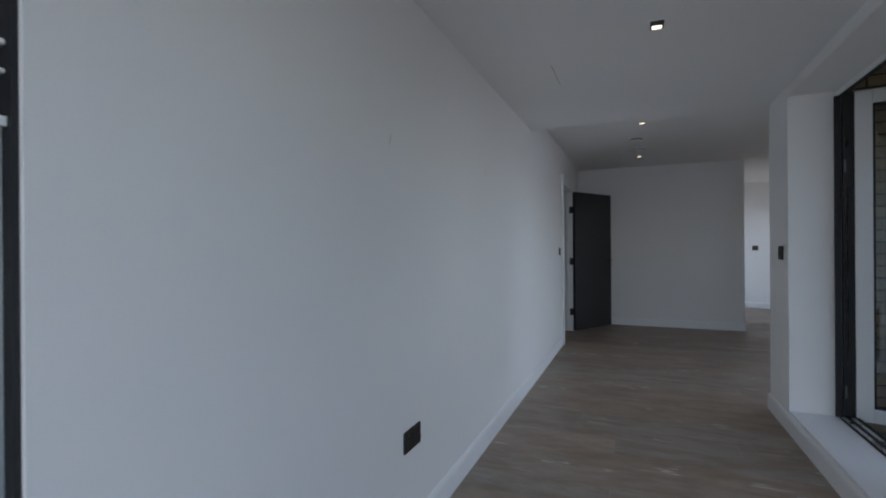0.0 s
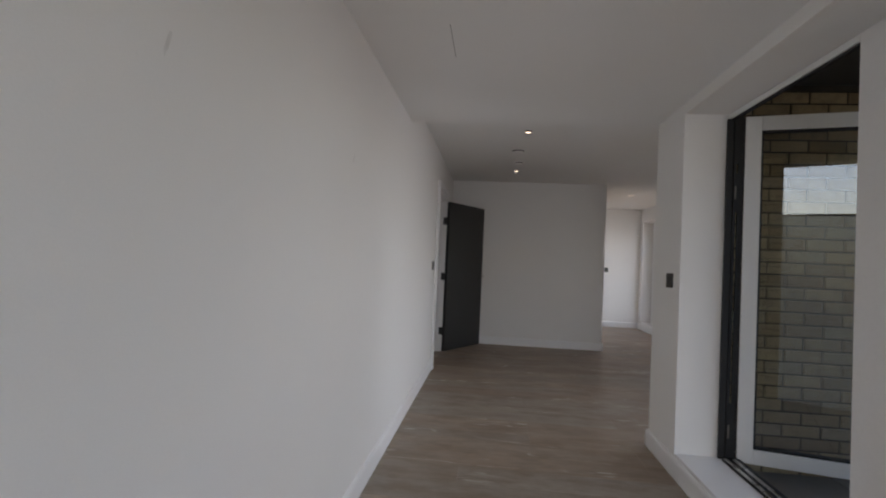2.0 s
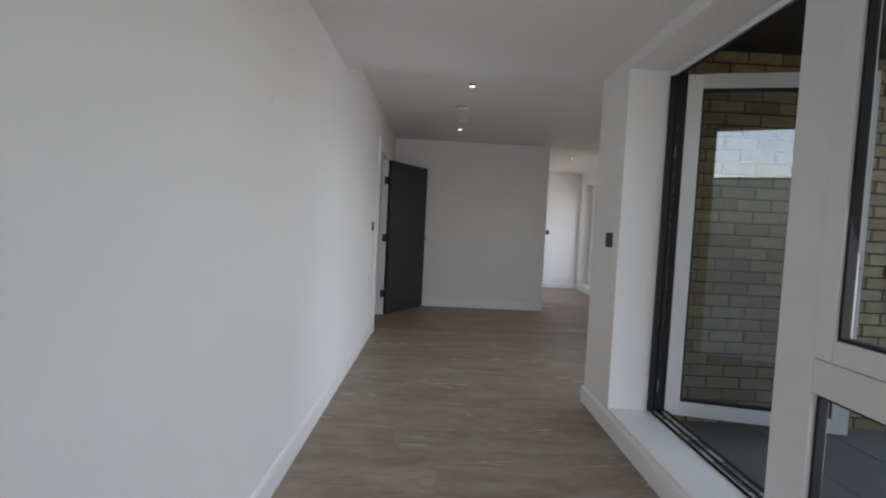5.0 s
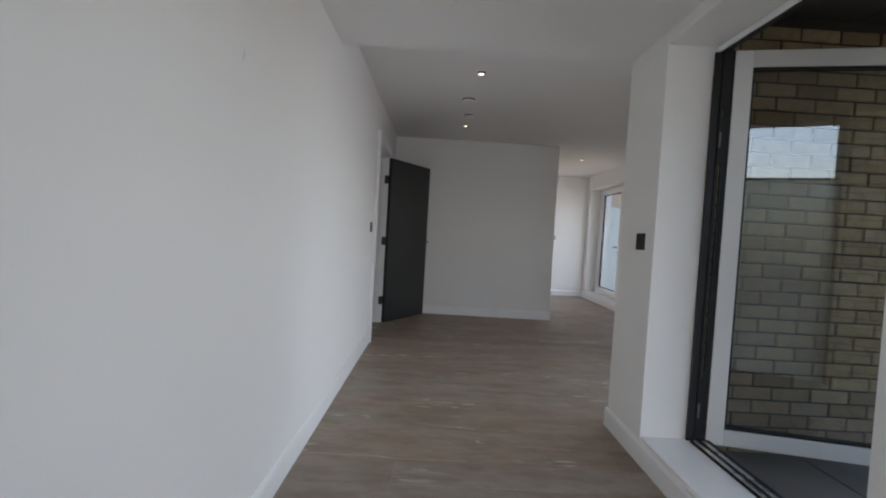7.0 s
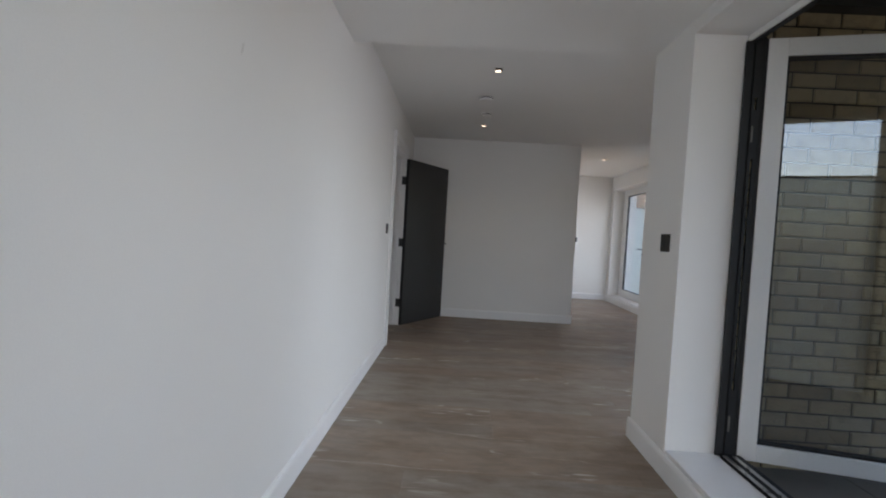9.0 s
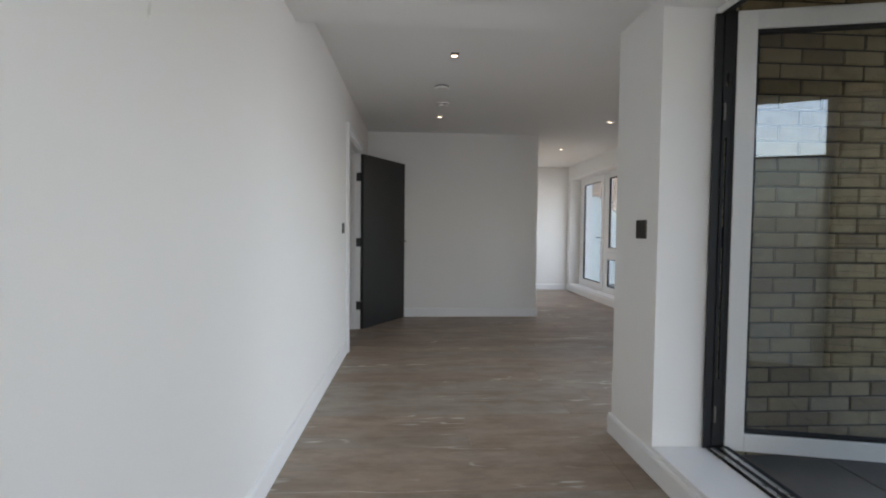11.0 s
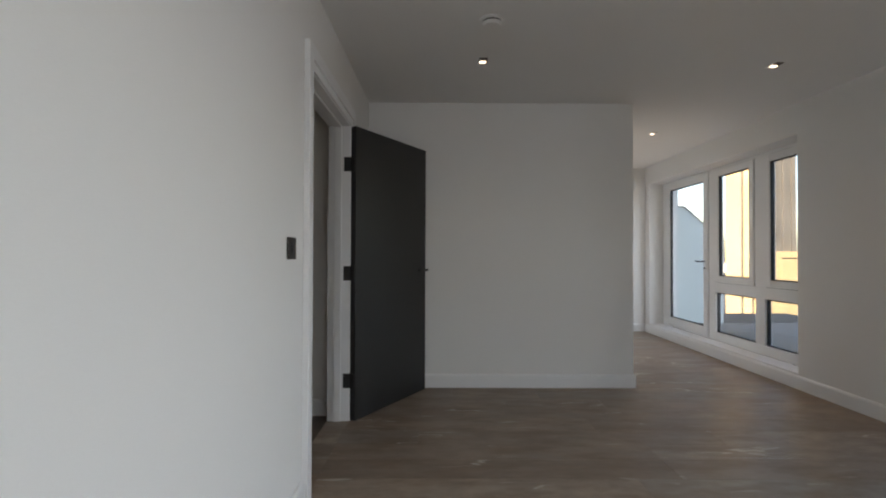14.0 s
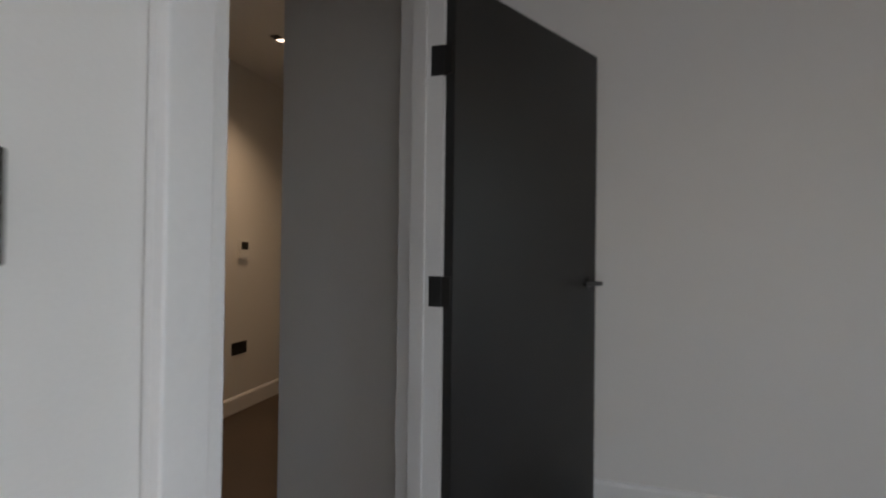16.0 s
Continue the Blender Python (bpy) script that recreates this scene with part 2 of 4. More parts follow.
def mesh_from(name, bm, material, smooth=False):
    me = bpy.data.meshes.new(name)
    bm.normal_update()
    bm.to_mesh(me)
    bm.free()
    me.materials.append(material)
    if smooth:
        for f in me.polygons:
            f.use_smooth = True
    return me


def solid(name, bm, material, label="", category="", kind="structure", group="", smooth=False):
    return tagged(new(name, mesh_from(name, bm, material, smooth)), label, category, group, kind)


def part(name, bm, material, parent, label="", smooth=False):
    ob = new(name, mesh_from(name, bm, material, smooth))
    ob.parent = parent
    return tagged(ob, label)


def piece(name, mesh, parent, m):
    ob = new(name, mesh)
    ob.parent = parent
    ob.matrix_local = m
    return ob


def thing(name, m, label, category, group="", kind=""):
    ob = new(name)
    ob.matrix_world = m
    return tagged(ob, label, category, group, kind)


# ---- plan ----
XR = 1.805          # face of the corridor's window wall
XF = 2.06           # inner face of the near window frame
Y_STEP = 4.365      # end of the low ceiling and of the stub wall
Y_FAR, X_FAR = 8.06, 2.325   # wall across the room and its free corner
X_EAST, Y_BACK = 3.755, 11.06
XG = 3.96           # inner face of the room's window frames
LOW, HIGH = 2.294, 2.495
Y_REV = 3.905       # reveal of the near window
HEAD = 2.225
DY0, DY1 = 6.272, 7.235   # clear doorway
DZ = 2.06
H_WALL = 7.355      # wall just inside the hall

# walls
solid("wall_west", boxes((-0.15, 0, 0.597, DY0 - 0.035, 0, HIGH), (-0.15, 0, -2.6, -1.0, 0, HIGH), (-0.15, 0, -1.0, 0.597, 0, 0.1), (-0.15, 0, -1.0, 0.597, 2.2, HIGH), (-0.15, 0, DY1 + 0.035, Y_FAR, 0, HIGH), (-0.15, 0, DY0 - 0.035, DY1 + 0.035, DZ + 0.035, HIGH)), PAINT,
      "plain white painted plaster wall with a doorway", "wall")
solid("wall_north", boxes((-0.15, X_FAR, Y_FAR, Y_FAR + 0.14, 0, HIGH)), PAINT, "plain white painted plaster partition wall", "wall")
solid("wall_passage", boxes((X_FAR - 0.14, X_FAR, Y_FAR + 0.14, Y_BACK, 0, HIGH)), PAINT, "white painted side wall of the passage", "wall")
solid("wall_back", boxes((X_FAR, X_EAST + 0.5, Y_BACK, Y_BACK + 0.2, 0, HIGH)), PAINT, "white painted end wall of the passage", "wall")
solid("wall_balcony_side", boxes((XF + 0.036, 2.30, 4.132, Y_STEP, 0, HIGH), (2.30, 4.1, 4.13, Y_STEP, 0, HIGH)), PAINT, "white painted wall between balcony and room", "wall")
solid("wall_balcony_edge", boxes((XF + 0.036, XF + 0.1, 4.045, 4.132, 0, HIGH)), PAINT, "white painted wall end by the balcony", "wall")
solid("wall_stub", boxes((XR, XF + 0.036, Y_REV, Y_STEP, 0, HIGH)), PAINT, "white painted stub wall beside the balcony door", "wall")
solid("wall_corridor_east", boxes((XR, XF + 0.1, -2.6, -1.7, 0, LOW), (XR, XF + 0.1, 1.0, 1.78, 0, LOW), (XR, XF + 0.1, -1.7, 1.0, 0, 0.2), (XR, XF + 0.1, -1.7, 1.0, 2.2, LOW), (XR, XF, 1.78, Y_REV, HEAD, LOW), (XF, XF + 0.05, 1.78, Y_REV, HEAD + 0.004, LOW)), PAINT, "white painted window wall of the corridor", "wall")
solid("wall_east", boxes((X_EAST, 4.10, 6.93, 8.04, 0, HIGH), (X_EAST, 4.10, 10.92, Y_BACK, 0, HIGH), (X_EAST, 4.10, 8.04, 10.92, HEAD, HIGH),
                         (X_EAST, 4.10, Y_STEP, 4.75, 0, HIGH), (X_EAST, 4.10, 4.75, 6.93, 2.25, HIGH)), PAINT, "white painted outer wall with tall window openings", "wall")
solid("wall_south", boxes((-0.15, 0.15, -2.75, -2.6, 0, HIGH), (1.75, XR, -2.75, -2.6, 0, HIGH), (0.15, 1.75, -2.75, -2.6, 0, 0.2), (0.15, 1.75, -2.75, -2.6, 2.2, HIGH)), PAINT, "plain white painted wall behind", "wall")
solid("wall_hall_end", boxes((-0.70, -0.15, H_WALL, H_WALL + 0.1, 0, HIGH), (-0.70, -0.6, H_WALL + 0.1, 10.6, 0, HIGH)), PAINT, "white painted hall wall just inside the doorway", "wall")
solid("wall_hall_west", boxes((-2.07, -1.92, 3.0, 10.6, 0, HIGH)), PAINT, "white painted far wall of the hall", "wall")
solid("wall_hall_north", boxes((-2.07, -0.15, 10.6, 10.75, 0, HIGH)), PAINT, "white painted end wall of the hall", "wall")
solid("wall_hall_south", boxes((-2.07, -0.15, 2.85, 3.0, 0, HIGH)), PAINT, "white painted end wall of the hall", "wall")

# ceilings and roof
solid("ceiling_low", boxes((0, XF + 0.1, -2.6, Y_STEP, LOW, HIGH - 0.004)), CEIL, "lowered white ceiling of the corridor", "ceiling")
solid("ceiling_high", boxes((0, 4.1, Y_STEP, Y_BACK, HIGH, HIGH + 0.1), (-2.1, 0.0, 2.85, Y_BACK, HIGH, HIGH + 0.1), (-0.15, 0.0, -2.6, 2.85, HIGH, HIGH + 0.1), (0, XF + 0.1, -2.6, Y_STEP, HIGH, HIGH + 0.1)), CEIL, "flat white painted ceiling", "ceiling")
solid("roof_slab", boxes((-0.2, XF + 0.1, -2.8, 2.8, HIGH + 0.11, HIGH + 0.5), (-2.2, XF + 0.1, 2.8, Y_BACK + 0.3, HIGH + 0.11, HIGH + 0.5), (XF + 0.1, 4.14, 1.40, Y_BACK + 0.3, HIGH + 0.11, HIGH + 0.5)), ROOFGREY, "flat roof slab over the flat", "roof")

# baseboards with a small chamfered top
def skirting(name, runs, label="white painted baseboard along the wall"):
    """runs: (x0, y0, x1, y1, nx, ny), a line on the wall's face and the way out of it."""
    bm = bmesh.new()
    for x0, y0, x1, y1, nx, ny in runs:
        prof = ((0, 0), (0.016, 0), (0.016, 0.098), (0.011, 0.112), (0.004, 0.116), (0, 0.116))
        rings = []
        for x, y in ((x0, y0), (x1, y1)):
            rings.append([bm.verts.new((x + nx * d, y + ny * d, 0.001 + z)) for d, z in prof])
        n = len(prof)
        for i in range(n):
            bm.faces.new((rings[0][i], rings[0][(i + 1) % n], rings[1][(i + 1) % n], rings[1][i]))
        bm.faces.new(rings[0])
        bm.faces.new(rings[1][::-1])
    bmesh.ops.recalc_face_normals(bm, faces=bm.faces)
    return solid(name, bm, GLOSS, label, "baseboard")


skirting("baseboard_west", [(0, -2.6, 0, DY0 - 0.115, 1, 0), (0, DY1 + 0.10, 0, Y_FAR, 1, 0)])
skirting("baseboard_north", [(0.016, Y_FAR, X_FAR + 0.016, Y_FAR, 0, -1), (X_FAR, Y_FAR, X_FAR, Y_BACK, 1, 0)])
skirting("baseboard_back", [(X_FAR + 0.016, Y_BACK, X_EAST, Y_BACK, 0, -1)])
skirting("baseboard_corridor", [(XR, -2.6, XR, Y_STEP + 0.016, -1, 0), (XR, Y_STEP, X_EAST, Y_STEP, 0, 1)])
skirting("baseboard_east", [(X_EAST, 6.93 - 0.016, X_EAST, 10.92, -1, 0), (X_EAST, 6.93, XG, 6.93, 0, -1), (X_EAST, 10.92, X_EAST, Y_BACK - 0.016, -1, 0)])
skirting("baseboard_hall", [(-0.70, H_WALL, -0.15, H_WALL, 0, -1), (-1.92, 3.0, -1.92, 10.6, 1, 0)])

# window ledges
solid("window_ledge_corridor", boxes((XR + 0.002, XF - 0.002, 1.782, Y_REV - 0.002, 0, 0.137), bevel=0.004), GLOSS, "low white painted ledge under the balcony door", "ledge")
solid("window_ledge_room", boxes((X_EAST + 0.002, XG - 0.002, 8.042, 10.918, 0, 0.137), bevel=0.004), GLOSS, "low white painted ledge under the tall windows", "ledge")


# ---- window frames ----
def pane_set(parent, x, y0, y1, z0, z1, edge=0.012):
    """A double-glazed pane with a black gasket, in a plane of constant x."""
    g = part("pane", boxes((x + 0.025, x + 0.035, y0, y1, z0, z1)), GLASS, parent)
    g.visible_shadow = False
    part("gasket", boxes((x + 0.012, x + 0.045, y0 - 0.002, y0 + edge, z0, z1), (x + 0.012, x + 0.045, y1 - edge, y1 + 0.002, z0, z1),
                         (x + 0.012, x + 0.045, y0 + edge, y1 - edge, z0 - 0.002, z0 + edge), (x + 0.012, x + 0.045, y0 + edge, y1 - edge, z1 - edge, z1 + 0.002)), GASKET, parent, "black rubber glazing gasket")
    return g


def ring(x0, x1, y0, y1, z0, z1, w, bevel=0.004):
    """Four mitred-looking bars round an opening: outer size given, bar width w."""
    return boxes((x0, x1, y0, y0 + w, z0, z1), (x0, x1, y1 - w, y1, z0, z1), (x0, x1, y0 + w, y1 - w, z0, z0 + w), (x0, x1, y0 + w, y1 - w, z1 - w, z1), bevel=bevel)


def sash(parent, x, y0, y1, z0, z1, w=0.07, name="sash", near=0.0):
    n = near or w
    s = part(name, boxes((x - 0.014, x + 0.05, y0, y0 + n, z0, z1), (x - 0.014, x + 0.05, y1 - w, y1, z0, z1), (x - 0.014, x + 0.05, y0 + n, y1 - w, z0, z0 + w), (x - 0.014, x + 0.05, y0 + n, y1 - w, z1 - w, z1), bevel=0.004), UPVC, parent)
    pane_set(s, x - 0.014, y0 + n, y1 - w, z0 + w, z1 - w)
    # thin dark ring drawn where the shadow gap round the sash falls
    part("gap_line", ring(x - 0.0015, x + 0.02, y0 - 0.0035, y1 + 0.0035, z0 - 0.0035, z1 + 0.0035, 0.0032, 0.0), GAP_SHADE, parent, "grey line for the shadow gap round the sash")
    return s


def lever(parent, x, y, z, way):
    """A grey lever along y with a lock cylinder under it, on a slim white backplate."""
    h = part("handle", boxes((x - 0.012, x, y - 0.015, y + 0.015, z - 0.11, z + 0.05), bevel=0.004), UPVC, parent, "white handle backplate")
    bm = cyl(bmesh.new(), (x, y, z), (x - 0.05, y, z), 0.009)
    box(bm, x - 0.06, x - 0.042, min(y, y + way * 0.135), max(y, y + way * 0.135), z - 0.009, z + 0.009, bevel=0.004)
    part("lever", bm, BRONZE, h, "brushed grey metal lever")
    part("lock_cylinder", cyl(bmesh.new(), (x - 0.006, y, z - 0.085), (x - 0.02, y, z - 0.085), 0.013), BRONZE, h, "grey metal lock cylinder")
    return h


# balcony window and door frame of the corridor
W1 = thing("window_1", Matrix(), "white framed glazing beside an open balcony door", "window", kind="structure")
ZB, ZT = 0.137, HEAD
part("window_frame", boxes((XF, XF + 0.026, 3.892, Y_REV - 0.002, ZB, ZT - 0.002), (XF, XF + 0.07, 2.70, 2.885, ZB, ZT - 0.002), (XF, XF + 0.07, 1.782, 1.993, ZB, ZT - 0.002),
                           (XF, XF + 0.07, 1.993, 2.70, 2.186, ZT - 0.002), (XF, XF + 0.03, 2.885, 3.892, 2.192, ZT - 0.002), (XF, XF + 0.07, 1.993, 2.70, 0.69, 0.815),
                           (XF, XF + 0.07, 1.993, 2.70, ZB, 0.205), bevel=0.003), UPVC, W1, "white frame of posts and transoms")
part("jamb_lining", boxes((XF - 0.014, XF + 0.021, 3.880, 3.890, ZB, 2.190), (XF + 0.0265, XF + 0.030, 3.876, 3.8915, ZB, 2.190), (XF + 0.0305, XF + 0.044, 3.882, 3.892, ZB, 2.215), (XF + 0.055, XF + 0.079, 3.882, 3.892, ZB, 2.215),
                          (XF + 0.044, XF + 0.055, 3.882, 3.892, ZB, 0.47), (XF + 0.044, XF + 0.055, 3.882, 3.892, 1.62, 1.86), (XF + 0.044, XF + 0.055, 3.882, 3.892, 1.92, 2.215),
                          (XF + 0.008, XF + 0.03, 2.887, 3.880, 2.182, 2.1915), (XF + 0.008, XF + 0.10, 2.887, 3.880, ZB - 0.02, ZB + 0.012)), DARKMETAL, W1, "dark grey rebate with a narrow hinge gap")
for z in (0.30, 1.74):
    part("keep", boxes((XF + 0.034, XF + 0.044, 3.877, 3.883, z - 0.04, z + 0.04), bevel=0.002), ZINC, W1, "small dull metal keep plate")
part("threshold_strip", boxes((XF + 0.004, XF + 0.022, 2.872, 3.85, ZB + 0.010, ZB + 0.016), (XF + 0.05, XF + 0.07, 2.872, 3.85, ZB + 0.010, ZB + 0.016), bevel=0.002), STEEL, W1, "metal threshold strip")
S1 = sash(W1, XF + 0.002, 1.998, 2.694, 0.820, 2.181, 0.08, near=0.052)
hb = boxes((XF - 0.030, XF - 0.013, 2.30, 2.36, 0.845, 0.872), bevel=0.004)
cyl(hb, (XF - 0.028, 2.33, 0.858), (XF - 0.045, 2.33, 0.858), 0.009)
box(hb, XF - 0.056, XF - 0.042, 2.17, 2.34, 0.850, 0.866, bevel=0.005)
part("handle", hb, UPVC, S1, "white window handle")
pane_set(W1, XF + 0.01, 1.995, 2.698, 0.207, 0.688)


# open balcony door leaf: hinge at its origin, leaf along +x
def balcony_leaf():
    leaf = thing("balcony_door", pose(2.146, 3.872, 0, 0, 0, -12.6), "white framed glass balcony door standing open outwards", "door")
    L, z0, z1, w = 0.985, 0.128, 2.203, 0.085
    bm = boxes((0, w, 0, 0.065, z0, z1), (L - w, L, 0, 0.065, z0, z1), (w, L - w, 0, 0.065, z0, z0 + w), (w, L - w, 0, 0.065, z1 - w, z1), bevel=0.004)
    part("leaf_frame", bm, UPVC, leaf)
    part("edge_seal", boxes((-0.012, -0.001, 0.004, 0.0415, z0, z1), (-0.003, -0.001, 0.0415, 0.065, z0, z1)), GASKET, leaf, "black edge seal")
    g = part("pane", boxes((w, L - w, 0.028, 0.038, z0 + w, z1 - w)), COATED, leaf)
    g.visible_shadow = False
    e = 0.012
    part("gasket", boxes((w - 0.002, w + e, 0.012, 0.052, z0 + w, z1 - w), (L - w - e, L - w + 0.002, 0.012, 0.052, z0 + w, z1 - w),
                         (w + e, L - w - e, 0.012, 0.052, z0 + w - 0.002, z0 + w + e), (w + e, L - w - e, 0.012, 0.052, z1 - w - e, z1 - w + 0.002)), GASKET, leaf, "black rubber glazing gasket")
    h = boxes((L - 0.058, L - 0.028, -0.012, 0.0, 0.93, 1.15), bevel=0.004)
    cyl(h, (L - 0.043, -0.01, 1.10), (L - 0.043, -0.055, 1.10), 0.009)
    box(h, L - 0.17, L - 0.034, -0.064, -0.046, 1.091, 1.109, bevel=0.005)
    cyl(h, (L - 0.043, -0.008, 0.98), (L - 0.043, -0.022, 0.98), 0.011)
    part("handle", h, STEEL, leaf, "brushed metal lever handle")
    for z in (0.35, 1.15, 1.95):
        c = cyl(bmesh.new(), (-0.006, 0.07, z - 0.05), (-0.006, 0.07, z + 0.05), 0.009)
        part("hinge", c, DARKMETAL, leaf, "dark metal hinge")
    return leaf


balcony_leaf()

# tall room windows: a glazed door and two lights over two low panes
W2 = thing("window_2", Matrix(), "white framed tall windows with a glazed terrace door", "window", kind="structure")
part("window_frame", boxes((XG, XG + 0.07, 10.80, 10.918, ZB, ZT - 0.002), (XG, XG + 0.07, 9.60, 9.735, ZB, ZT - 0.002), (XG, XG + 0.07, 8.042, 8.16, ZB, ZT - 0.002),
                           (XG, XG + 0.07, 8.16, 9.60, 2.190, ZT - 0.002), (XG, XG + 0.07, 9.735, 10.80, 2.203, ZT - 0.002), (XG, XG + 0.07, 8.16, 9.60, 0.715, 0.835),
                           (XG, XG + 0.07, 8.16, 9.60, ZB, 0.235), (XG, XG + 0.07, 8.745, 8.885, 0.235, 0.715), (XG, XG + 0.07, 8.73, 8.895, 0.835, 2.190), (XG, XG + 0.07, 9.735, 10.80, ZB, 0.165), bevel=0.003), UPVC, W2, "white frame of posts and transoms")
sash(W2, XG + 0.002, 8.897, 9.598, 0.838, 2.187, 0.075)
sash(W2, XG + 0.002, 8.162, 8.728, 0.838, 2.187, 0.072)
D2 = sash(W2, XG + 0.002, 9.738, 10.798, 0.168, 2.200, 0.10, "glazed_door")
lever(D2, XG - 0.012, 9.787, 1.085, 1)
pane_set(W2, XG + 0.01, 8.888, 9.598, 0.237, 0.713)
pane_set(W2, XG + 0.01, 8.162, 8.743, 0.237, 0.713)
W3 = thing("window_3", Matrix(), "white framed tall window reaching the floor", "window", kind="structure")
part("window_frame", boxes((XG, XG + 0.07, 6.885, 6.928, 0.002, 2.248), (XG, XG + 0.07, 5.95, 6.08, 0.002, 2.248), (XG, XG + 0.07, 4.752, 4.84, 0.002, 2.248), (XG, XG + 0.07, 6.08, 6.885, 2.185, 2.248),
                           (XG, XG + 0.07, 6.08, 6.885, 0.72, 0.835), (XG, XG + 0.07, 6.08, 6.885, 0.002, 0.035), (XG, XG + 0.07, 4.84, 5.95, 2.185, 2.248), (XG, XG + 0.07, 4.84, 5.95, 0.002, 0.035), bevel=0.003), UPVC, W3, "white frame of posts and transoms")
sash(W3, XG + 0.002, 6.082, 6.883, 0.838, 2.183, 0.055)
pane_set(W3, XG + 0.01, 6.082, 6.883, 0.037, 0.718)
sash(W3, XG + 0.002, 4.842, 5.948, 0.037, 2.183, 0.09, "glazed_door")
W4 = thing("window_4", Matrix(), "white framed side window with a frosted lower pane", "window", kind="structure")
part("window_frame", boxes((-0.07, -0.012, -0.998, -0.945, 0.102, 2.198), (-0.07, -0.012, -0.945, 0.586, 0.102, 0.16), (-0.07, -0.012, -0.945, 0.586, 2.14, 2.198),
                           (-0.05, -0.02, -0.945, 0.586, 1.425, 1.440), (-0.05, -0.025, -0.945, 0.586, 1.508, 1.514), (-0.05, -0.025, -0.945, 0.586, 1.552, 1.560)), UPVC, W4)
# dark strip standing in for the shade on the window's edge
part("gasket", boxes((-0.07, -0.010, 0.587, 0.596, 0.102, 2.198)), DARKMETAL, W4, "dark strip for the shaded edge of the side window")
gp = part("pane", boxes((-0.045, -0.035, -0.945, 0.586, 1.44, 2.14)), GLASS, W4)
gp.visible_shadow = False
part("frosted_pane", boxes((-0.045, -0.035, -0.945, 0.586, 0.16, 1.425)), FROST, W4, "frosted lower pane")
# slab added to darken the view through the upper side pane
solid("wall_dark_backing", boxes((-1.1, -0.9, -2.0, 2.6, -1, 3.0)), SOFFIT, "dark slab added outside the side window", "wall")

# ---- doorway to the hall ----
solid("trim_door_lining", boxes((-0.152, 0.002, DY0 - 0.033, DY0, 0, DZ), (-0.152, 0.002, DY1, DY1 + 0.033, 0, DZ), (-0.152, 0.002, DY0 - 0.033, DY1 + 0.033, DZ, DZ + 0.033),
                                (-0.105, -0.055, DY0, DY0 + 0.013, 0, DZ - 0.013), (-0.105, -0.055, DY1 - 0.013, DY1, 0, DZ - 0.013), (-0.105, -0.055, DY0, DY1, DZ - 0.013, DZ), bevel=0.002), GLOSS,
      "white painted door lining with a stop bead", "door lining")


def architrave():
    bm = bmesh.new()
    w = 0.105
    for y0, y1, z0, z1 in ((DY0 - w - 0.006, DY0 - 0.006, 0, DZ + 0.006 + w), (DY1 + 0.008, DY1 + 0.008 + w, 0, DZ + 0.006 + w), (DY0 - 0.006, DY1 + 0.008, DZ + 0.006, DZ + 0.006 + w)):
        box(bm, 0.001, 0.013, y0, y1, z0, z1, bevel=0.003)
    # raised outer band
    box(bm, 0.012, 0.029, DY0 - w - 0.006, DY0 - 0.045, 0, DZ + w + 0.006, bevel=0.003)
    box(bm, 0.012, 0.020, DY1 + 0.050, DY1 + w + 0.008, 0, DZ + w + 0.006, bevel=0.003)
    box(bm, 0.012, 0.029, DY0 - 0.045, DY1 + 0.050, DZ + 0.045, DZ + w + 0.006, bevel=0.003)
    return bm


solid("trim_architrave", architrave(), GLOSS, "white painted stepped architrave round the doorway", "trim")


def hall_door():
    d = thing("door_1", pose(0.006, 7.240, 0.006, 0, 0, 59.2), "plain charcoal painted flush door standing open", "door")
    L, T, Z = 0.900, 0.044, 2.050
    part("leaf", boxes((0.003, L, -T, 0, 0, Z), bevel=0.0025), DOORPAINT, d)
    for z in (0.275, 1.022, 1.785):
        h = boxes((-0.004, 0.0025, -T + 0.006, -0.001, z - 0.05, z + 0.05))
        cyl(h, (-0.004, 0.006, z - 0.05), (-0.004, 0.006, z + 0.05), 0.007, seg=14)
        part("hinge", h, BLACK, d, "black metal butt hinge")
    h = bmesh.new()
    for s in (-1, 1):
        y = -T if s < 0 else 0.0
        cyl(h, (L - 0.06, y, 1.025), (L - 0.06, y + s * 0.008, 1.025), 0.026, seg=24)
        cyl(h, (L - 0.06, y, 1.025), (L - 0.06, y + s * 0.055, 1.025), 0.009)
        box(h, L - 0.185, L - 0.05, y + s * 0.055 - 0.008, y + s * 0.055 + 0.008, 1.016, 1.034, bevel=0.004)
    part("handle", h, BLACK, d, "black lever handle")
    part("latch_plate", boxes((L, L + 0.002, -T + 0.010, -0.010, 0.93, 1.12)), BLACK, d, "black latch plate")
    return d


hall_door()
for z in (0.281, 1.028, 1.791):
    solid("hinge_leaf", boxes((-0.040, 0.0015, DY1 - 0.0025, DY1 - 0.0003, z - 0.05, z + 0.05)), BLACK, "black hinge plate on the door lining", "hinge plate", "", "hinge plates on the lining")


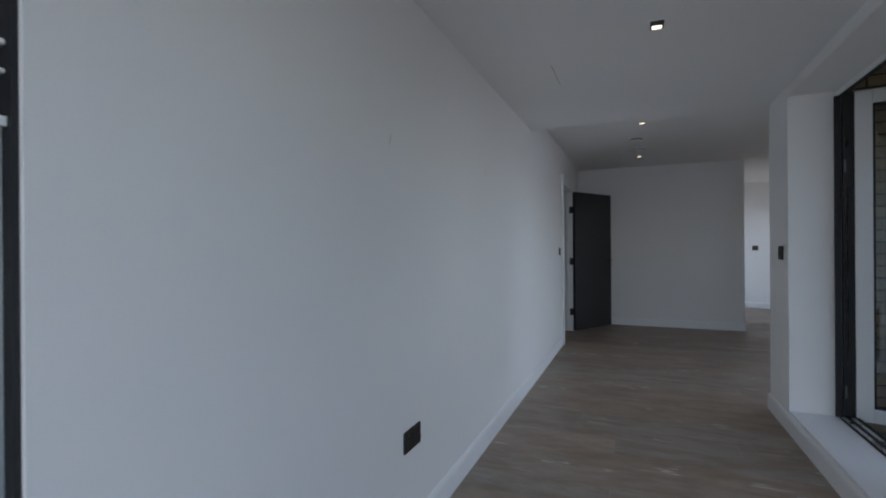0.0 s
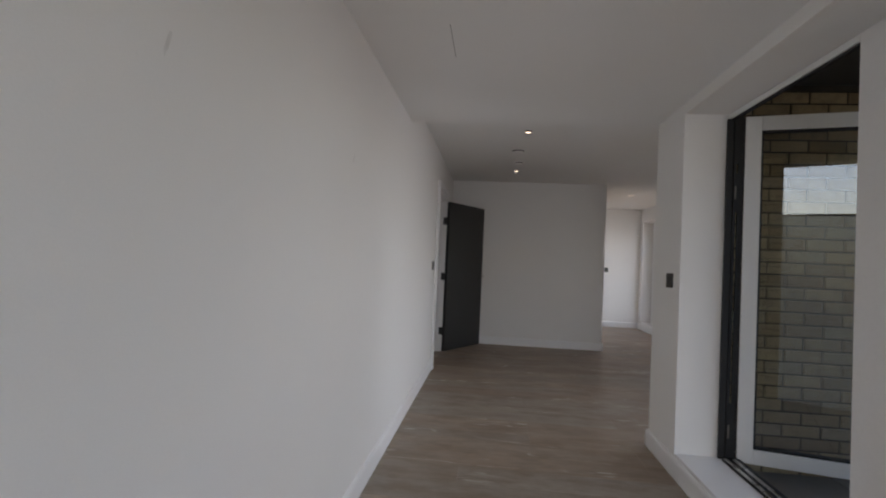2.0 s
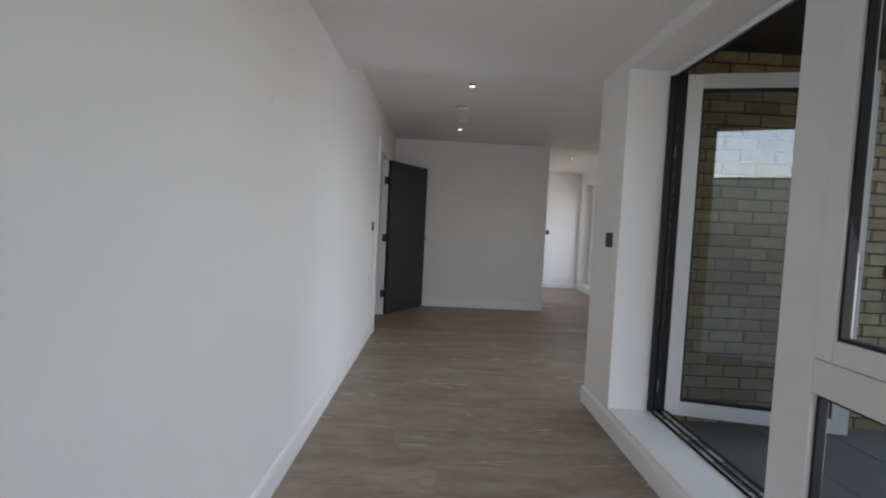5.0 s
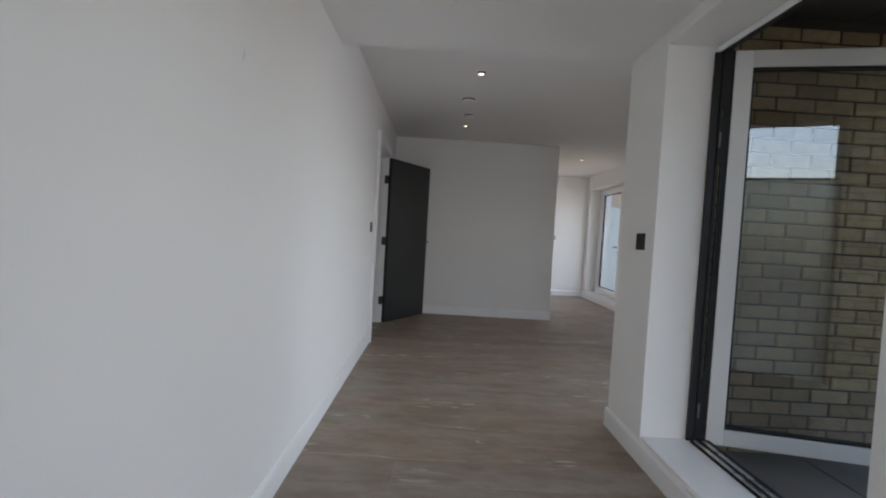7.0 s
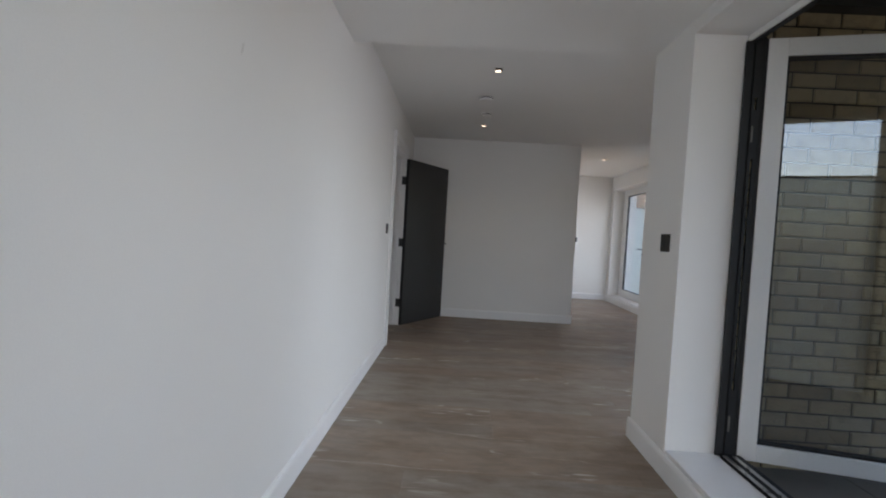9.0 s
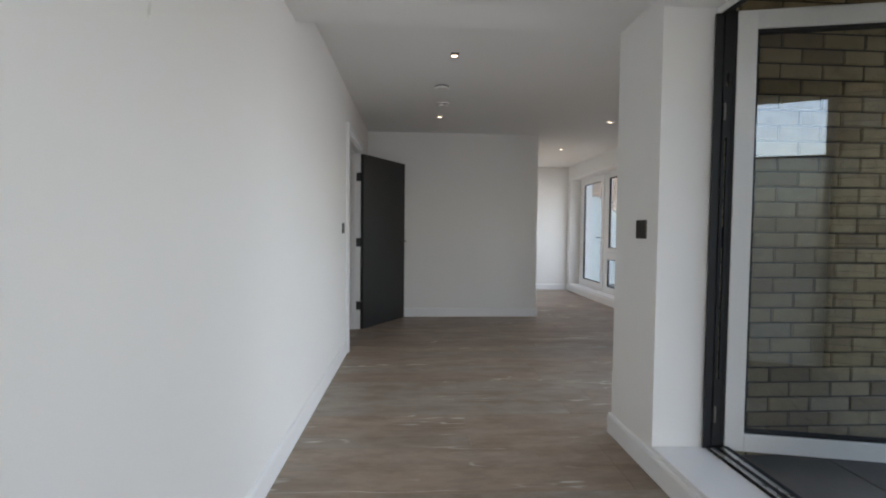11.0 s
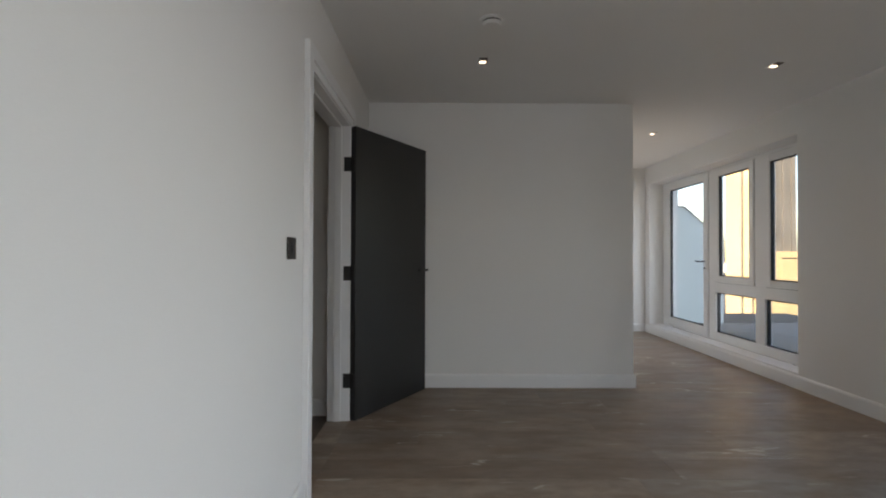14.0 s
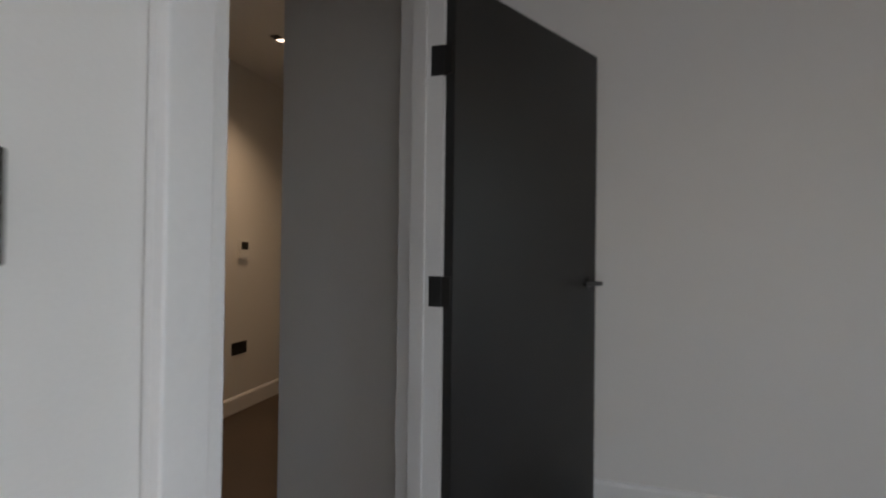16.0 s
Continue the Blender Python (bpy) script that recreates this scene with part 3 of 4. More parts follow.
# ---- switches, sockets, fittings ----
def wall_plate(name, m, label, w=0.10, h=0.094, kind_of="switch", group="dark wall plates"):
    """A plate in its own xz plane, out of the wall along -y."""
    p = thing(name, m, label, "light switch" if kind_of == "switch" else "socket", group)
    part("plate", boxes((-w / 2, w / 2, -0.009, 0, -h / 2, h / 2), bevel=0.003), BRONZE, p)
    if kind_of == "switch":
        part("button_column", boxes((-0.015, 0.003, -0.0100, -0.008, -0.024, 0.026), bevel=0.0008), BLACK, p, "black button column")
        for z in (-0.017, -0.004, 0.009, 0.021):
            part("button", boxes((-0.012, 0.0, -0.0125, -0.0095, z - 0.004, z + 0.004), bevel=0.001), BLACK, p, "small black button")
        for z in (-0.008, 0.011):
            part("mark", boxes((0.010, 0.024, -0.0100, -0.008, z - 0.0025, z + 0.0025)), BLACK, p, "small dark mark")
    else:
        for x in (-w / 4, w / 4):
            part("socket_face", boxes((x - 0.021, x + 0.021, -0.0105, -0.008, -0.03, 0.012), bevel=0.001), BLACK, p, "black socket outlet")
            part("rocker", boxes((x - 0.006, x + 0.006, -0.0125, -0.008, 0.02, 0.036), bevel=0.002), BLACK, p, "small black rocker")
    return p


wall_plate("light_switch", pose(0, 5.985, 1.186, 0, 0, 90), "dark bronze square light switch plate by the doorway")
wall_plate("light_switch", pose(XR, 4.058, 1.186, 0, 0, -90), "dark bronze square light switch plate on the stub wall")
wall_plate("light_switch", pose(3.06, Y_BACK, 1.20, 0, 0, 0), "small dark switch plate on the passage end wall")
wall_plate("power_socket", pose(0, 1.915, 0.443, 0, 0, 90), "dark bronze double socket low on the white wall", 0.148, 0.088, "socket")
wall_plate("power_socket", pose(-1.92, 8.56, 0.455, 0, 0, 90), "dark double socket on the hall wall", 0.148, 0.088, "socket")


def thermostat():
    p = thing("wall_thermostat", pose(-1.92, 8.58, 1.17, 0, 0, 90), "white wall thermostat with a small dark screen", "thermostat")
    part("body", boxes((-0.045, 0.045, -0.022, 0, -0.07, 0.07), bevel=0.006), WHITEPLASTIC, p)
    part("display", boxes((-0.034, 0.034, -0.0245, -0.020, -0.005, 0.05), bevel=0.001), BLACK, p, "dark display")
    part("button_row", boxes((-0.03, 0.03, -0.0245, -0.020, -0.05, -0.03), bevel=0.001), WHITEPLASTIC, p)
    return p


thermostat()


def downlight(x, y, z, watts=0.8):
    d = thing("ceiling_downlight", pose(x, y, z), "small square recessed ceiling downlight, glowing warm", "downlight", "recessed ceiling lights")
    part("trim_ring", boxes((-0.036, -0.030, -0.056, 0.056, -0.003, 0), (0.030, 0.036, -0.056, 0.056, -0.003, 0), (-0.030, 0.030, -0.056, -0.050, -0.003, 0), (-0.030, 0.030, 0.050, 0.056, -0.003, 0)), CEIL, d)
    part("baffle", boxes((-0.030, 0.030, -0.050, 0.050, -0.0012, -0.0004)), BLACK, d, "black inner baffle")
    # flat glowing plate over the far half, for the recess's lamplit inner side
    part("lamp", boxes((-0.022, 0.022, 0.008, 0.044, -0.0030, -0.0013), bevel=0.0005), LAMPGLOW, d, "warm glowing plate for the lamplit far side of the recess")
    lamp = bpy.data.lights.new("downlight_lamp", "SPOT")
    lamp.energy, lamp.color, lamp.spot_size, lamp.spot_blend, lamp.shadow_soft_size = watts, (1.0, 0.72, 0.45), radians(115), 1.0, 0.02
    lo = new("downlight_lamp", lamp)
    lo.matrix_world = pose(x, y, z - 0.012)
    return d


for x, y, z in ((0.97, 2.62, LOW), (0.938, 5.287, HIGH), (0.923, 7.163, HIGH), (2.973, 5.287, HIGH)):
    downlight(x, y, z)
for x, y, watts in ((2.973, 7.214, 1.2), (2.959, 9.048, 4.5)):
    downlight(x, y, HIGH, watts)
for x, y, watts in ((-1.396, 8.252, 9.0), (-1.396, 5.6, 0.2)):
    downlight(x, y, HIGH, watts)


def detector(x, y, label, ringed):
    d = thing("smoke_detector", pose(x, y, HIGH), label, "smoke detector", "ceiling detectors")
    # a black disc sits above the body and shows as a dark line
    if ringed:
        part("base", cyl(bmesh.new(), (0, 0, 0), (0, 0, -0.010), 0.070, seg=32), CEIL, d)
        part("dark_disc", cyl(bmesh.new(), (0, 0, -0.0095), (0, 0, -0.0185), 0.052, seg=32), BLACK, d, "black disc above the body")
        body = cyl(bmesh.new(), (0, 0, -0.036), (0, 0, -0.018), 0.046, 0.053, 32)
    else:
        part("dark_disc", cyl(bmesh.new(), (0, 0, 0), (0, 0, -0.012), 0.066, seg=32), BLACK, d, "black disc above the body")
        body = cyl(bmesh.new(), (0, 0, -0.026), (0, 0, -0.0115), 0.060, 0.067, 32)
    part("body", body, CEIL, d)
    return d


detector(0.885, 6.06, "round white smoke detector with a dark gap", False)
detector(0.925, 6.62, "round white heat detector on a flat ring", True)

SCUFF = surface("grey_scuff", (0.66, 0.645, 0.62), (0.75, 0.74, 0.715), 0.7, 60, 30, 0)


def scuff(y, z, w, h, seed):
    """A faint ragged smear on the west wall."""
    q = random.Random(seed)
    bm = bmesh.new()
    n = 14
    rim = [(y + w * math.cos(i * math.tau / n) * q.uniform(0.35, 1.0) + 0.25 * h * math.sin(i * math.tau / n), z + h * math.sin(i * math.tau / n) * q.uniform(0.5, 1.0)) for i in range(n)]
    bm.faces.new([bm.verts.new((0.0015, a, b)) for a, b in rim])
    return solid("wall_scuff", bm, SCUFF, "faint grey scuff on the white wall", "scuff", "")


scuff(2.97, 1.70, 0.010, 0.032, 3)
scuff(1.75, 1.655, 0.012, 0.035, 8)
DARKSCRATCH = surface("dark_scratch", (0.22, 0.21, 0.20), (0.30, 0.29, 0.28), 0.8, 60, 30, 0)
solid("ceiling_scratch", boxes((0.421, 0.4235, 2.92, 3.26, LOW - 0.0008, LOW + 0.001)), DARKSCRATCH, "thin dark scratch in the low ceiling", "scratch", "")

# ---- balcony ----
BY = 4.03          # face of the balcony's brick wall
XE = 4.00          # outer corner of that wall
Y_END = 1.66
solid("balcony_slab", boxes((XF + 0.1, 4.12, 1.3, 4.12, -0.30, 0.0)), MORTAR, "concrete balcony slab", "balcony slab")
solid("balcony_soffit", boxes((XF + 0.1, 2.90, 1.40, 4.13, 2.46, 2.6), (2.908, 3.70, 1.40, 4.13, 2.46, 2.6), (3.708, 4.03, 1.40, 4.13, 2.44, 2.6), (2.552, 3.298, 1.42, 1.62, 2.355, 2.456)), SOFFIT, "dark grey panelled balcony soffit", "soffit")
solid("wall_over_balcony_door", boxes((XF + 0.052, XF + 0.098, 1.3, 4.0, HEAD + 0.035, LOW - 0.002), (XF + 0.102, XF + 0.12, 1.3, 4.0, LOW - 0.02, 2.458)), SOFFIT, "dark panel over the balcony door", "panel")
BW = solid("wall_balcony_brick", boxes((XF + 0.10, XE - 0.012, BY + 0.010, 4.128, -0.3, 2.46), (XE - 0.10, XE - 0.012, 4.128, 4.36, -0.3, 2.6)), MORTAR, "buff brick balcony wall", "brick wall")
BE = solid("wall_balcony_end", boxes((XF + 0.10, 2.55, 1.42, Y_END - 0.010, -0.3, 2.46), (3.30, 4.0, 1.42, Y_END - 0.010, -0.3, 2.46)), MORTAR, "buff brick end piers of the balcony", "brick wall")
SC = thing("privacy_screen", pose(2.925, 1.55, 0), "frosted glass privacy screen with a thin dark cap", "screen")
part("pane", boxes((-0.375, 0.375, -0.006, 0.006, 0.02, 1.84)), FROST, SC)
part("cap", boxes((-0.375, 0.375, -0.012, 0.012, 1.84, 1.86)), DARKMETAL, SC, "thin dark metal cap")
BAL = thing("balcony_balustrade", Matrix(), "clear glass balcony balustrade with a thin dark rail", "balustrade")
for y0, y1 in ((1.70, 2.86), (2.88, BY - 0.01)):
    gp = part("pane", boxes((3.70, 3.714, y0, y1, 0.0, 1.19)), GLASS, BAL)
    gp.visible_shadow = False
part("rail", boxes((3.690, 3.724, 1.67, BY - 0.005, 1.19, 1.212), bevel=0.004), DARKMETAL, BAL, "thin dark metal top rail")
part("glass_edge", boxes((3.699, 3.716, BY - 0.014, BY - 0.009, 0.0, 1.19)), FROST, BAL, "pale polished glass edge")

# terrace outside the room
solid("terrace_slab", boxes((4.12, 5.62, 5.98, 7.42, -0.3, 0.06), (4.12, 7.2, 7.42, 12.8, -0.3, 0.06)), MORTAR, "concrete terrace slab", "terrace")
TW = thing("terrace_wall", Matrix(), "pale rendered terrace wall with a sloping top", "wall", kind="structure")
bm = bmesh.new()
prof = [(4.11, 0.0), (5.16, 0.0), (5.16, 1.37), (4.56, 1.92), (4.50, 1.935), (4.11, 1.935)]
rings = [[bm.verts.new((x, y, z)) for x, z in prof] for y in (11.40, 11.58)]
for i in range(len(prof)):
    bm.faces.new((rings[0][i], rings[0][(i + 1) % len(prof)], rings[1][(i + 1) % len(prof)], rings[1][i]))
bm.faces.new(rings[0])
bm.faces.new(rings[1][::-1])
bmesh.ops.recalc_face_normals(bm, faces=bm.faces)
part("wall_body", bm, RENDER_W, TW)
cap = bmesh.new()
for (xa, za), (xb, zb) in (((4.11, 1.936), (4.52, 1.936)), ((4.52, 1.936), (5.18, 1.362))):
    up = Vector((za - zb, 0, xb - xa)).normalized() * 0.014
    lo = [cap.verts.new((x, y, z)) for x, z in ((xa, za), (xb, zb)) for y in (11.385, 11.595)]
    hi = [cap.verts.new(v.co + up) for v in lo]
    for q in ((0, 1, 3, 2), (6, 7, 5, 4), (0, 2, 6, 4), (3, 1, 5, 7), (1, 0, 4, 5), (2, 3, 7, 6)):
        cap.faces.new([(lo + hi)[i] for i in q])
bmesh.ops.recalc_face_normals(cap, faces=cap.faces)
part("coping", cap, ROOFGREY, TW, "thin grey metal coping")
TB = thing("terrace_balustrade", Matrix(), "clear glass terrace balustrade with a thin dark rail", "balustrade")
for i in range(4):
    gp = part("pane", boxes((7.0, 7.014, 7.42 + i * 1.30, 8.70 + i * 1.30, 0.05, 1.10)), GLASS, TB)
    gp.visible_shadow = False
gp = part("pane", boxes((5.5, 5.514, 6.0, 7.38, 0.05, 1.10)), GLASS, TB)
gp.visible_shadow = False
part("rail", boxes((6.99, 7.026, 7.38, 12.62, 1.10, 1.125), (5.49, 5.526, 6.0, 7.38, 1.10, 1.125), (5.526, 6.99, 7.38, 7.405, 1.10, 1.125), bevel=0.004), DARKMETAL, TB, "thin dark metal top rail")
YB = thing("neighbour_block", Matrix(), "tall sunlit buff block with brown board cladding and a low wing", "building")
part("wall", boxes((12.0, 12.98, 20.1, 22.45, -22.0, 12.0)), YELLOW, YB)
part("low_wing", boxes((12.98, 18.0, 20.6, 23.0, -22.0, 1.25), (11.6, 13.25, 19.6, 20.0, -22.0, 1.30)), YELLOW, YB, "low buff wing with a flat top")
part("roof", boxes((11.9, 13.08, 20.0, 22.55, 12.0, 12.2)), ROOFGREY, YB)
for x in range(6):
    part("board", boxes((12.03 + x * 0.158, 12.172 + x * 0.158, 20.04 - 0.02 * (x % 2), 20.1, -22, 12.0)), BROWN, YB)
# thin brown vertical strips down the west face
for y in (20.75, 21.35):
    part("brown_strip", boxes((11.93, 12.0, y, y + 0.09, -22, 12.0), bevel=0.02), BROWN, YB, "slim brown vertical strip")
LB = thing("louvred_block", Matrix(), "grey rooftop plant block with louvred upper storey", "building")
part("wall", boxes((13.69, 20.98, 46.0, 54.0, -22.0, 7.80)), ROOFGREY, LB)
for k in range(9):
    part("louvre", boxes((13.79, 20.88, 45.86, 45.99, 4.60 + 0.33 * k, 4.78 + 0.33 * k), bevel=0.03), ROOFGREY, LB)
HD = thing("door_2", Matrix(), "closed charcoal door in a white frame on the hall wall", "door", kind="structure")
part("leaf", boxes((-1.925, -1.905, 9.16, 9.96, 0.005, 2.05), bevel=0.002), DOORPAINT, HD)
part("frame", boxes((-1.925, -1.90, 9.07, 9.155, 0, 2.14), (-1.925, -1.90, 9.965, 10.05, 0, 2.14), (-1.925, -1.90, 9.155, 9.965, 2.055, 2.14), bevel=0.003), DOORPAINT, HD, "dark door frame")

# ---- the town below ----
GZ = -22.0
LEAF = surface("dull_green_foliage", (0.045, 0.06, 0.02), (0.11, 0.115, 0.04), 0.8, 1.2, 0.3, 0, spread=50.0)
LEAF_DRY = surface("russet_winter_foliage", (0.13, 0.085, 0.045), (0.24, 0.16, 0.085), 0.85, 1.2, 0.3, 0, spread=50.0)
BARK = surface("bark", (0.06, 0.045, 0.03), (0.10, 0.08, 0.06), 0.9, 6, 1, 0)
CREAM = surface("cream_render", (0.62, 0.57, 0.47), (0.72, 0.67, 0.56), 0.85, 0.8, 0.1, 0, world_space=True)
STOCK = surface("stock_brick_far", (0.36, 0.25, 0.16), (0.48, 0.35, 0.22), 0.9, 1.5, 0.1, 0, world_space=True)
TILE_R = surface("clay_roof", (0.22, 0.11, 0.07), (0.32, 0.17, 0.11), 0.85, 1.5, 0.2, 0, world_space=True)
REDSHEET = surface("red_sheet_metal", (0.60, 0.07, 0.025), (0.70, 0.10, 0.035), 0.55, 2.0, 0.1, 0, world_space=True)
PALEROOF = surface("pale_flat_roof", (0.50, 0.49, 0.47), (0.62, 0.61, 0.58), 0.8, 0.8, 0.08, 0, world_space=True)
DARKGLASS = surface("dark_window_far", (0.03, 0.035, 0.04), (0.06, 0.065, 0.07), 0.2, 4, 1, 0)
solid("building_storeys_below", boxes((-2.2, 4.1, 2.85, Y_BACK + 0.2, GZ, -0.32), (-0.2, 2.15, -2.75, 2.84, GZ, -0.32)), STOCK, "brick storeys of the block below the flat", "building")
solid("ground", boxes((-2500, 4500, -2500, 4500, GZ - 1, GZ)), ASPHALT, "grey and brown ground of the town far below", "ground")


def town_house(name, w, d, h, wall_mat, roof_mat, pitched, label, category="house", glazed=True):
    t = thing(name, Matrix(), label, category)
    part("wall", boxes((-w / 2, w / 2, -d / 2, d / 2, 0, h)), wall_mat, t)
    if pitched:
        bm = bmesh.new()
        o, r = 0.4, h + d * 0.36
        v = [bm.verts.new(c) for c in ((-w / 2 - o, -d / 2 - o, h), (w / 2 + o, -d / 2 - o, h), (w / 2 + o, d / 2 + o, h), (-w / 2 - o, d / 2 + o, h), (-w / 2, 0, r), (w / 2, 0, r))]
        for f in ((0, 1, 5, 4), (2, 3, 4, 5), (0, 4, 3), (1, 2, 5), (3, 2, 1, 0)):
            bm.faces.new([v[i] for i in f])
        roof = part("roof", bm, roof_mat, t)
        part("chimney", boxes((w * 0.3, w * 0.3 + 0.9, -0.4, 0.4, h, r + 1.2)), STOCK, roof)
    else:
        part("roof", boxes((-w / 2 - 0.2, w / 2 + 0.2, -d / 2 - 0.2, d / 2 + 0.2, h, h + 0.5)), roof_mat, t)
    storeys, bays = max(1, int(h // 2.9)) if glazed else 0, max(2, int(w // 3.2))
    for k in range(storeys):
        for i in range(bays):
            x = -w / 2 + (i + 0.5) * w / bays
            part("window", boxes((x - 0.55, x + 0.55, -d / 2 - 0.04, -d / 2 + 0.05, k * 2.9 + 0.9, k * 2.9 + 2.2)), DARKGLASS, t)
    return t


def tree(name, h, crown_mat, label, seed, bare=False):
    r = random.Random(seed)
    t = thing(name, Matrix(), label, "tree")
    bm = cyl(bmesh.new(), (0, 0, 0), (0.1, 0, h * 0.45), h * 0.03, h * 0.016, 8)
    for i in range(5):
        a = i * 1.256 + r.uniform(-0.3, 0.3)
        cyl(bm, (0.05, 0, h * (0.28 + 0.04 * i)), (math.cos(a) * h * 0.22, math.sin(a) * h * 0.22, h * (0.55 + 0.06 * i)), h * 0.012, h * 0.004, 6)
    part("trunk", bm, BARK, t)
    cb = bmesh.new()
    for i in range(420):
        a, e, q = r.uniform(0, math.tau), r.uniform(-0.8, 1.0), r.uniform(0.45, 1.0)
        rr = h * 0.30 * q * math.sqrt(max(0.05, 1 - e * e))
        c = Vector((math.cos(a) * rr, math.sin(a) * rr, h * 0.64 + e * h * 0.33 * q))
        s = h * r.uniform(0.014, 0.034)
        bmesh.ops.create_icosphere(cb, subdivisions=1, radius=s, matrix=Matrix.Translation(c) @ Matrix.Diagonal((1, r.uniform(0.6, 1.3), r.uniform(0.5, 1.0), 1)))
    part("crown", cb, crown_mat, t)
    return t


def parked_car(paint, label):
    c = thing("parked_car", Matrix(), label, "car", "parked cars")
    bm = boxes((-2.1, 2.1, -0.85, 0.85, 0.3, 0.85), bevel=0.12)
    cab = bmesh.new()
    box(cab, -1.3, 1.1, -0.75, 0.75, 0.82, 1.42, bevel=0.1)
    for v in cab.verts:
        if v.co.z > 1.2:
            v.co.x *= 0.75
    part("body", bm, paint, c)
    part("cabin", cab, DARKGLASS, c, "dark glazed cabin")
    for x in (-1.3, 1.3):
        for y in (-0.8, 0.8):
            part("wheel", cyl(bmesh.new(), (x, y - 0.1, 0.32), (x, y + 0.1, 0.32), 0.32, seg=14), BLACK, c)
    return c


def at_bearing(deg, dist, turn=0.0):
    a = radians(deg)
    return pose(0.6 + math.sin(a) * dist, 1.0 + math.cos(a) * dist, GZ, 0, 0, turn)


tr = random.Random(11)
town = [town_house("terraced_house", 9, 8, 6, STOCK, TILE_R, True, "sunlit brick house with a clay tile roof far below"),
        town_house("rendered_house", 11, 8, 6.2, CREAM, TILE_R, True, "cream rendered house with a pitched roof far below"),
        town_house("flat_block", 24, 12, 11, CREAM, PALEROOF, False, "pale flat-roofed block far below", "building"),
        town_house("warehouse", 38, 16, 8, CREAM, PALEROOF, False, "long pale warehouse with a flat roof", "building")]
for b, (deg, dist) in zip(town, ((57.5, 225), (52.3, 222), (56.0, 330), (50.2, 276))):
    b.matrix_world = at_bearing(deg, dist, -deg + tr.uniform(-12, 12))
trees = [tree("green_tree", 9, LEAF, "dull green tree among the town houses", 1), tree("russet_tree", 11, LEAF_DRY, "russet winter tree among the town houses", 2), tree("small_green_tree", 5, LEAF, "small green tree by the car park", 3)]
for b, (deg, dist) in zip(trees, ((52.6, 182), (54.6, 420), (52.9, 160))):
    b.matrix_world = at_bearing(deg, dist)
for deg, dist, k in ((47.0, 250, 0), (48.6, 240, 1), (51.8, 245, 1), (52.4, 335, 3), (47.5, 350, 2), (58.6, 300, 1), (53.6, 410, 3), (49.5, 450, 3), (56.6, 470, 2), (51.0, 225, 0), (55.8, 215, 0)):
    copy_thing(town[k], at_bearing(deg, dist, -deg + tr.uniform(-14, 14)))
for i in range(60):
    copy_thing(tr.choice(town), at_bearing(tr.uniform(22, 66), 640 + 900 * tr.random(), tr.uniform(0, 360)))
for i in range(150):
    src = tr.choice(trees)
    deg, dist = tr.uniform(40, 62), 205 + 1000 * tr.random() ** 1.1
    copy_thing(src, at_bearing(deg, dist, tr.uniform(0, 360)))
for deg, dist, k in ((51.4, 166, 2), (52.0, 172, 0), (54.2, 158, 2), (55.3, 164, 2), (56.4, 170, 0), (53.5, 176, 0), (47.2, 190, 0), (50.6, 195, 2), (54.9, 180, 1)):
    copy_thing(trees[k], at_bearing(deg, dist, tr.uniform(0, 360)))
for i in range(70):
    copy_thing(trees[(1, 0, 1)[i % 3]], at_bearing(tr.uniform(45, 60), 430 + 160 * tr.random(), tr.uniform(0, 360)) @ Matrix.Scale(1.25, 4))
for i in range(90):
    copy_thing(trees[1], at_bearing(tr.uniform(44, 62), 900 + 500 * tr.random(), tr.uniform(0, 360)) @ Matrix.Scale(tr.uniform(1.6, 2.2), 4))
for i in range(14):
    copy_thing(trees[(1, 2)[i % 2]], at_bearing(tr.uniform(48, 53.5), 226 + 22 * tr.random(), tr.uniform(0, 360)))
for deg, dist, k in ((51.6, 160, 0), (52.0, 163, 1), (52.6, 157, 2)):
    copy_thing(trees[k], at_bearing(deg, dist))
for i in range(30):
    copy_thing(trees[(0, 2, 0, 1)[i % 4]], at_bearing(47 + 0.38 * i + tr.uniform(-0.2, 0.2), 178 + 60 * tr.random(), tr.uniform(0, 360)))
red = town_house("red_shed", 7.5, 7, 4.6, REDSHEET, REDSHEET, False, "bright red sheet metal shed beside a car park", "shed", False)
red.matrix_world = at_bearing(49.6, 156, -38)
cars = [parked_car(surface("silver_car_paint", (0.5, 0.5, 0.52), (0.6, 0.6, 0.62), 0.3, 5, 1, 0, 0.3), "silver parked car far below"),
        parked_car(surface("dark_blue_car_paint", (0.02, 0.03, 0.07), (0.03, 0.045, 0.09), 0.3, 5, 1, 0, 0.2), "dark blue parked car far below")]
cars[0].matrix_world, cars[1].matrix_world = at_bearing(48.8, 137, 30), at_bearing(52.3, 141, 20)
for deg, dist, k in ((53.6, 139, 1), (49.6, 142, 1), (54.6, 140, 0), (50.9, 137, 0), (47.4, 144, 0), (51.7, 146, 1), (50.3, 145, 1), (53.0, 147, 0)):
    copy_thing(cars[k], at_bearing(deg, dist, tr.uniform(10, 40)))

# ---- floor boards ----
FLOOR = solid("floor", boxes((-0.0, XF, -2.6, Y_STEP, -0.1, -0.012), (0.0, 4.1, Y_STEP, Y_BACK, -0.1, -0.012), (-0.152, 0.0, DY0, DY1, -0.1, -0.012)), MORTAR,
              "grey-washed oak plank floor with pale filled cracks", "floor")
solid("floor_hall", boxes((-2.0, -0.152, 3.0, 10.6, -0.1, -0.002)), HALLFLOOR, "dark floor of the hall", "floor")


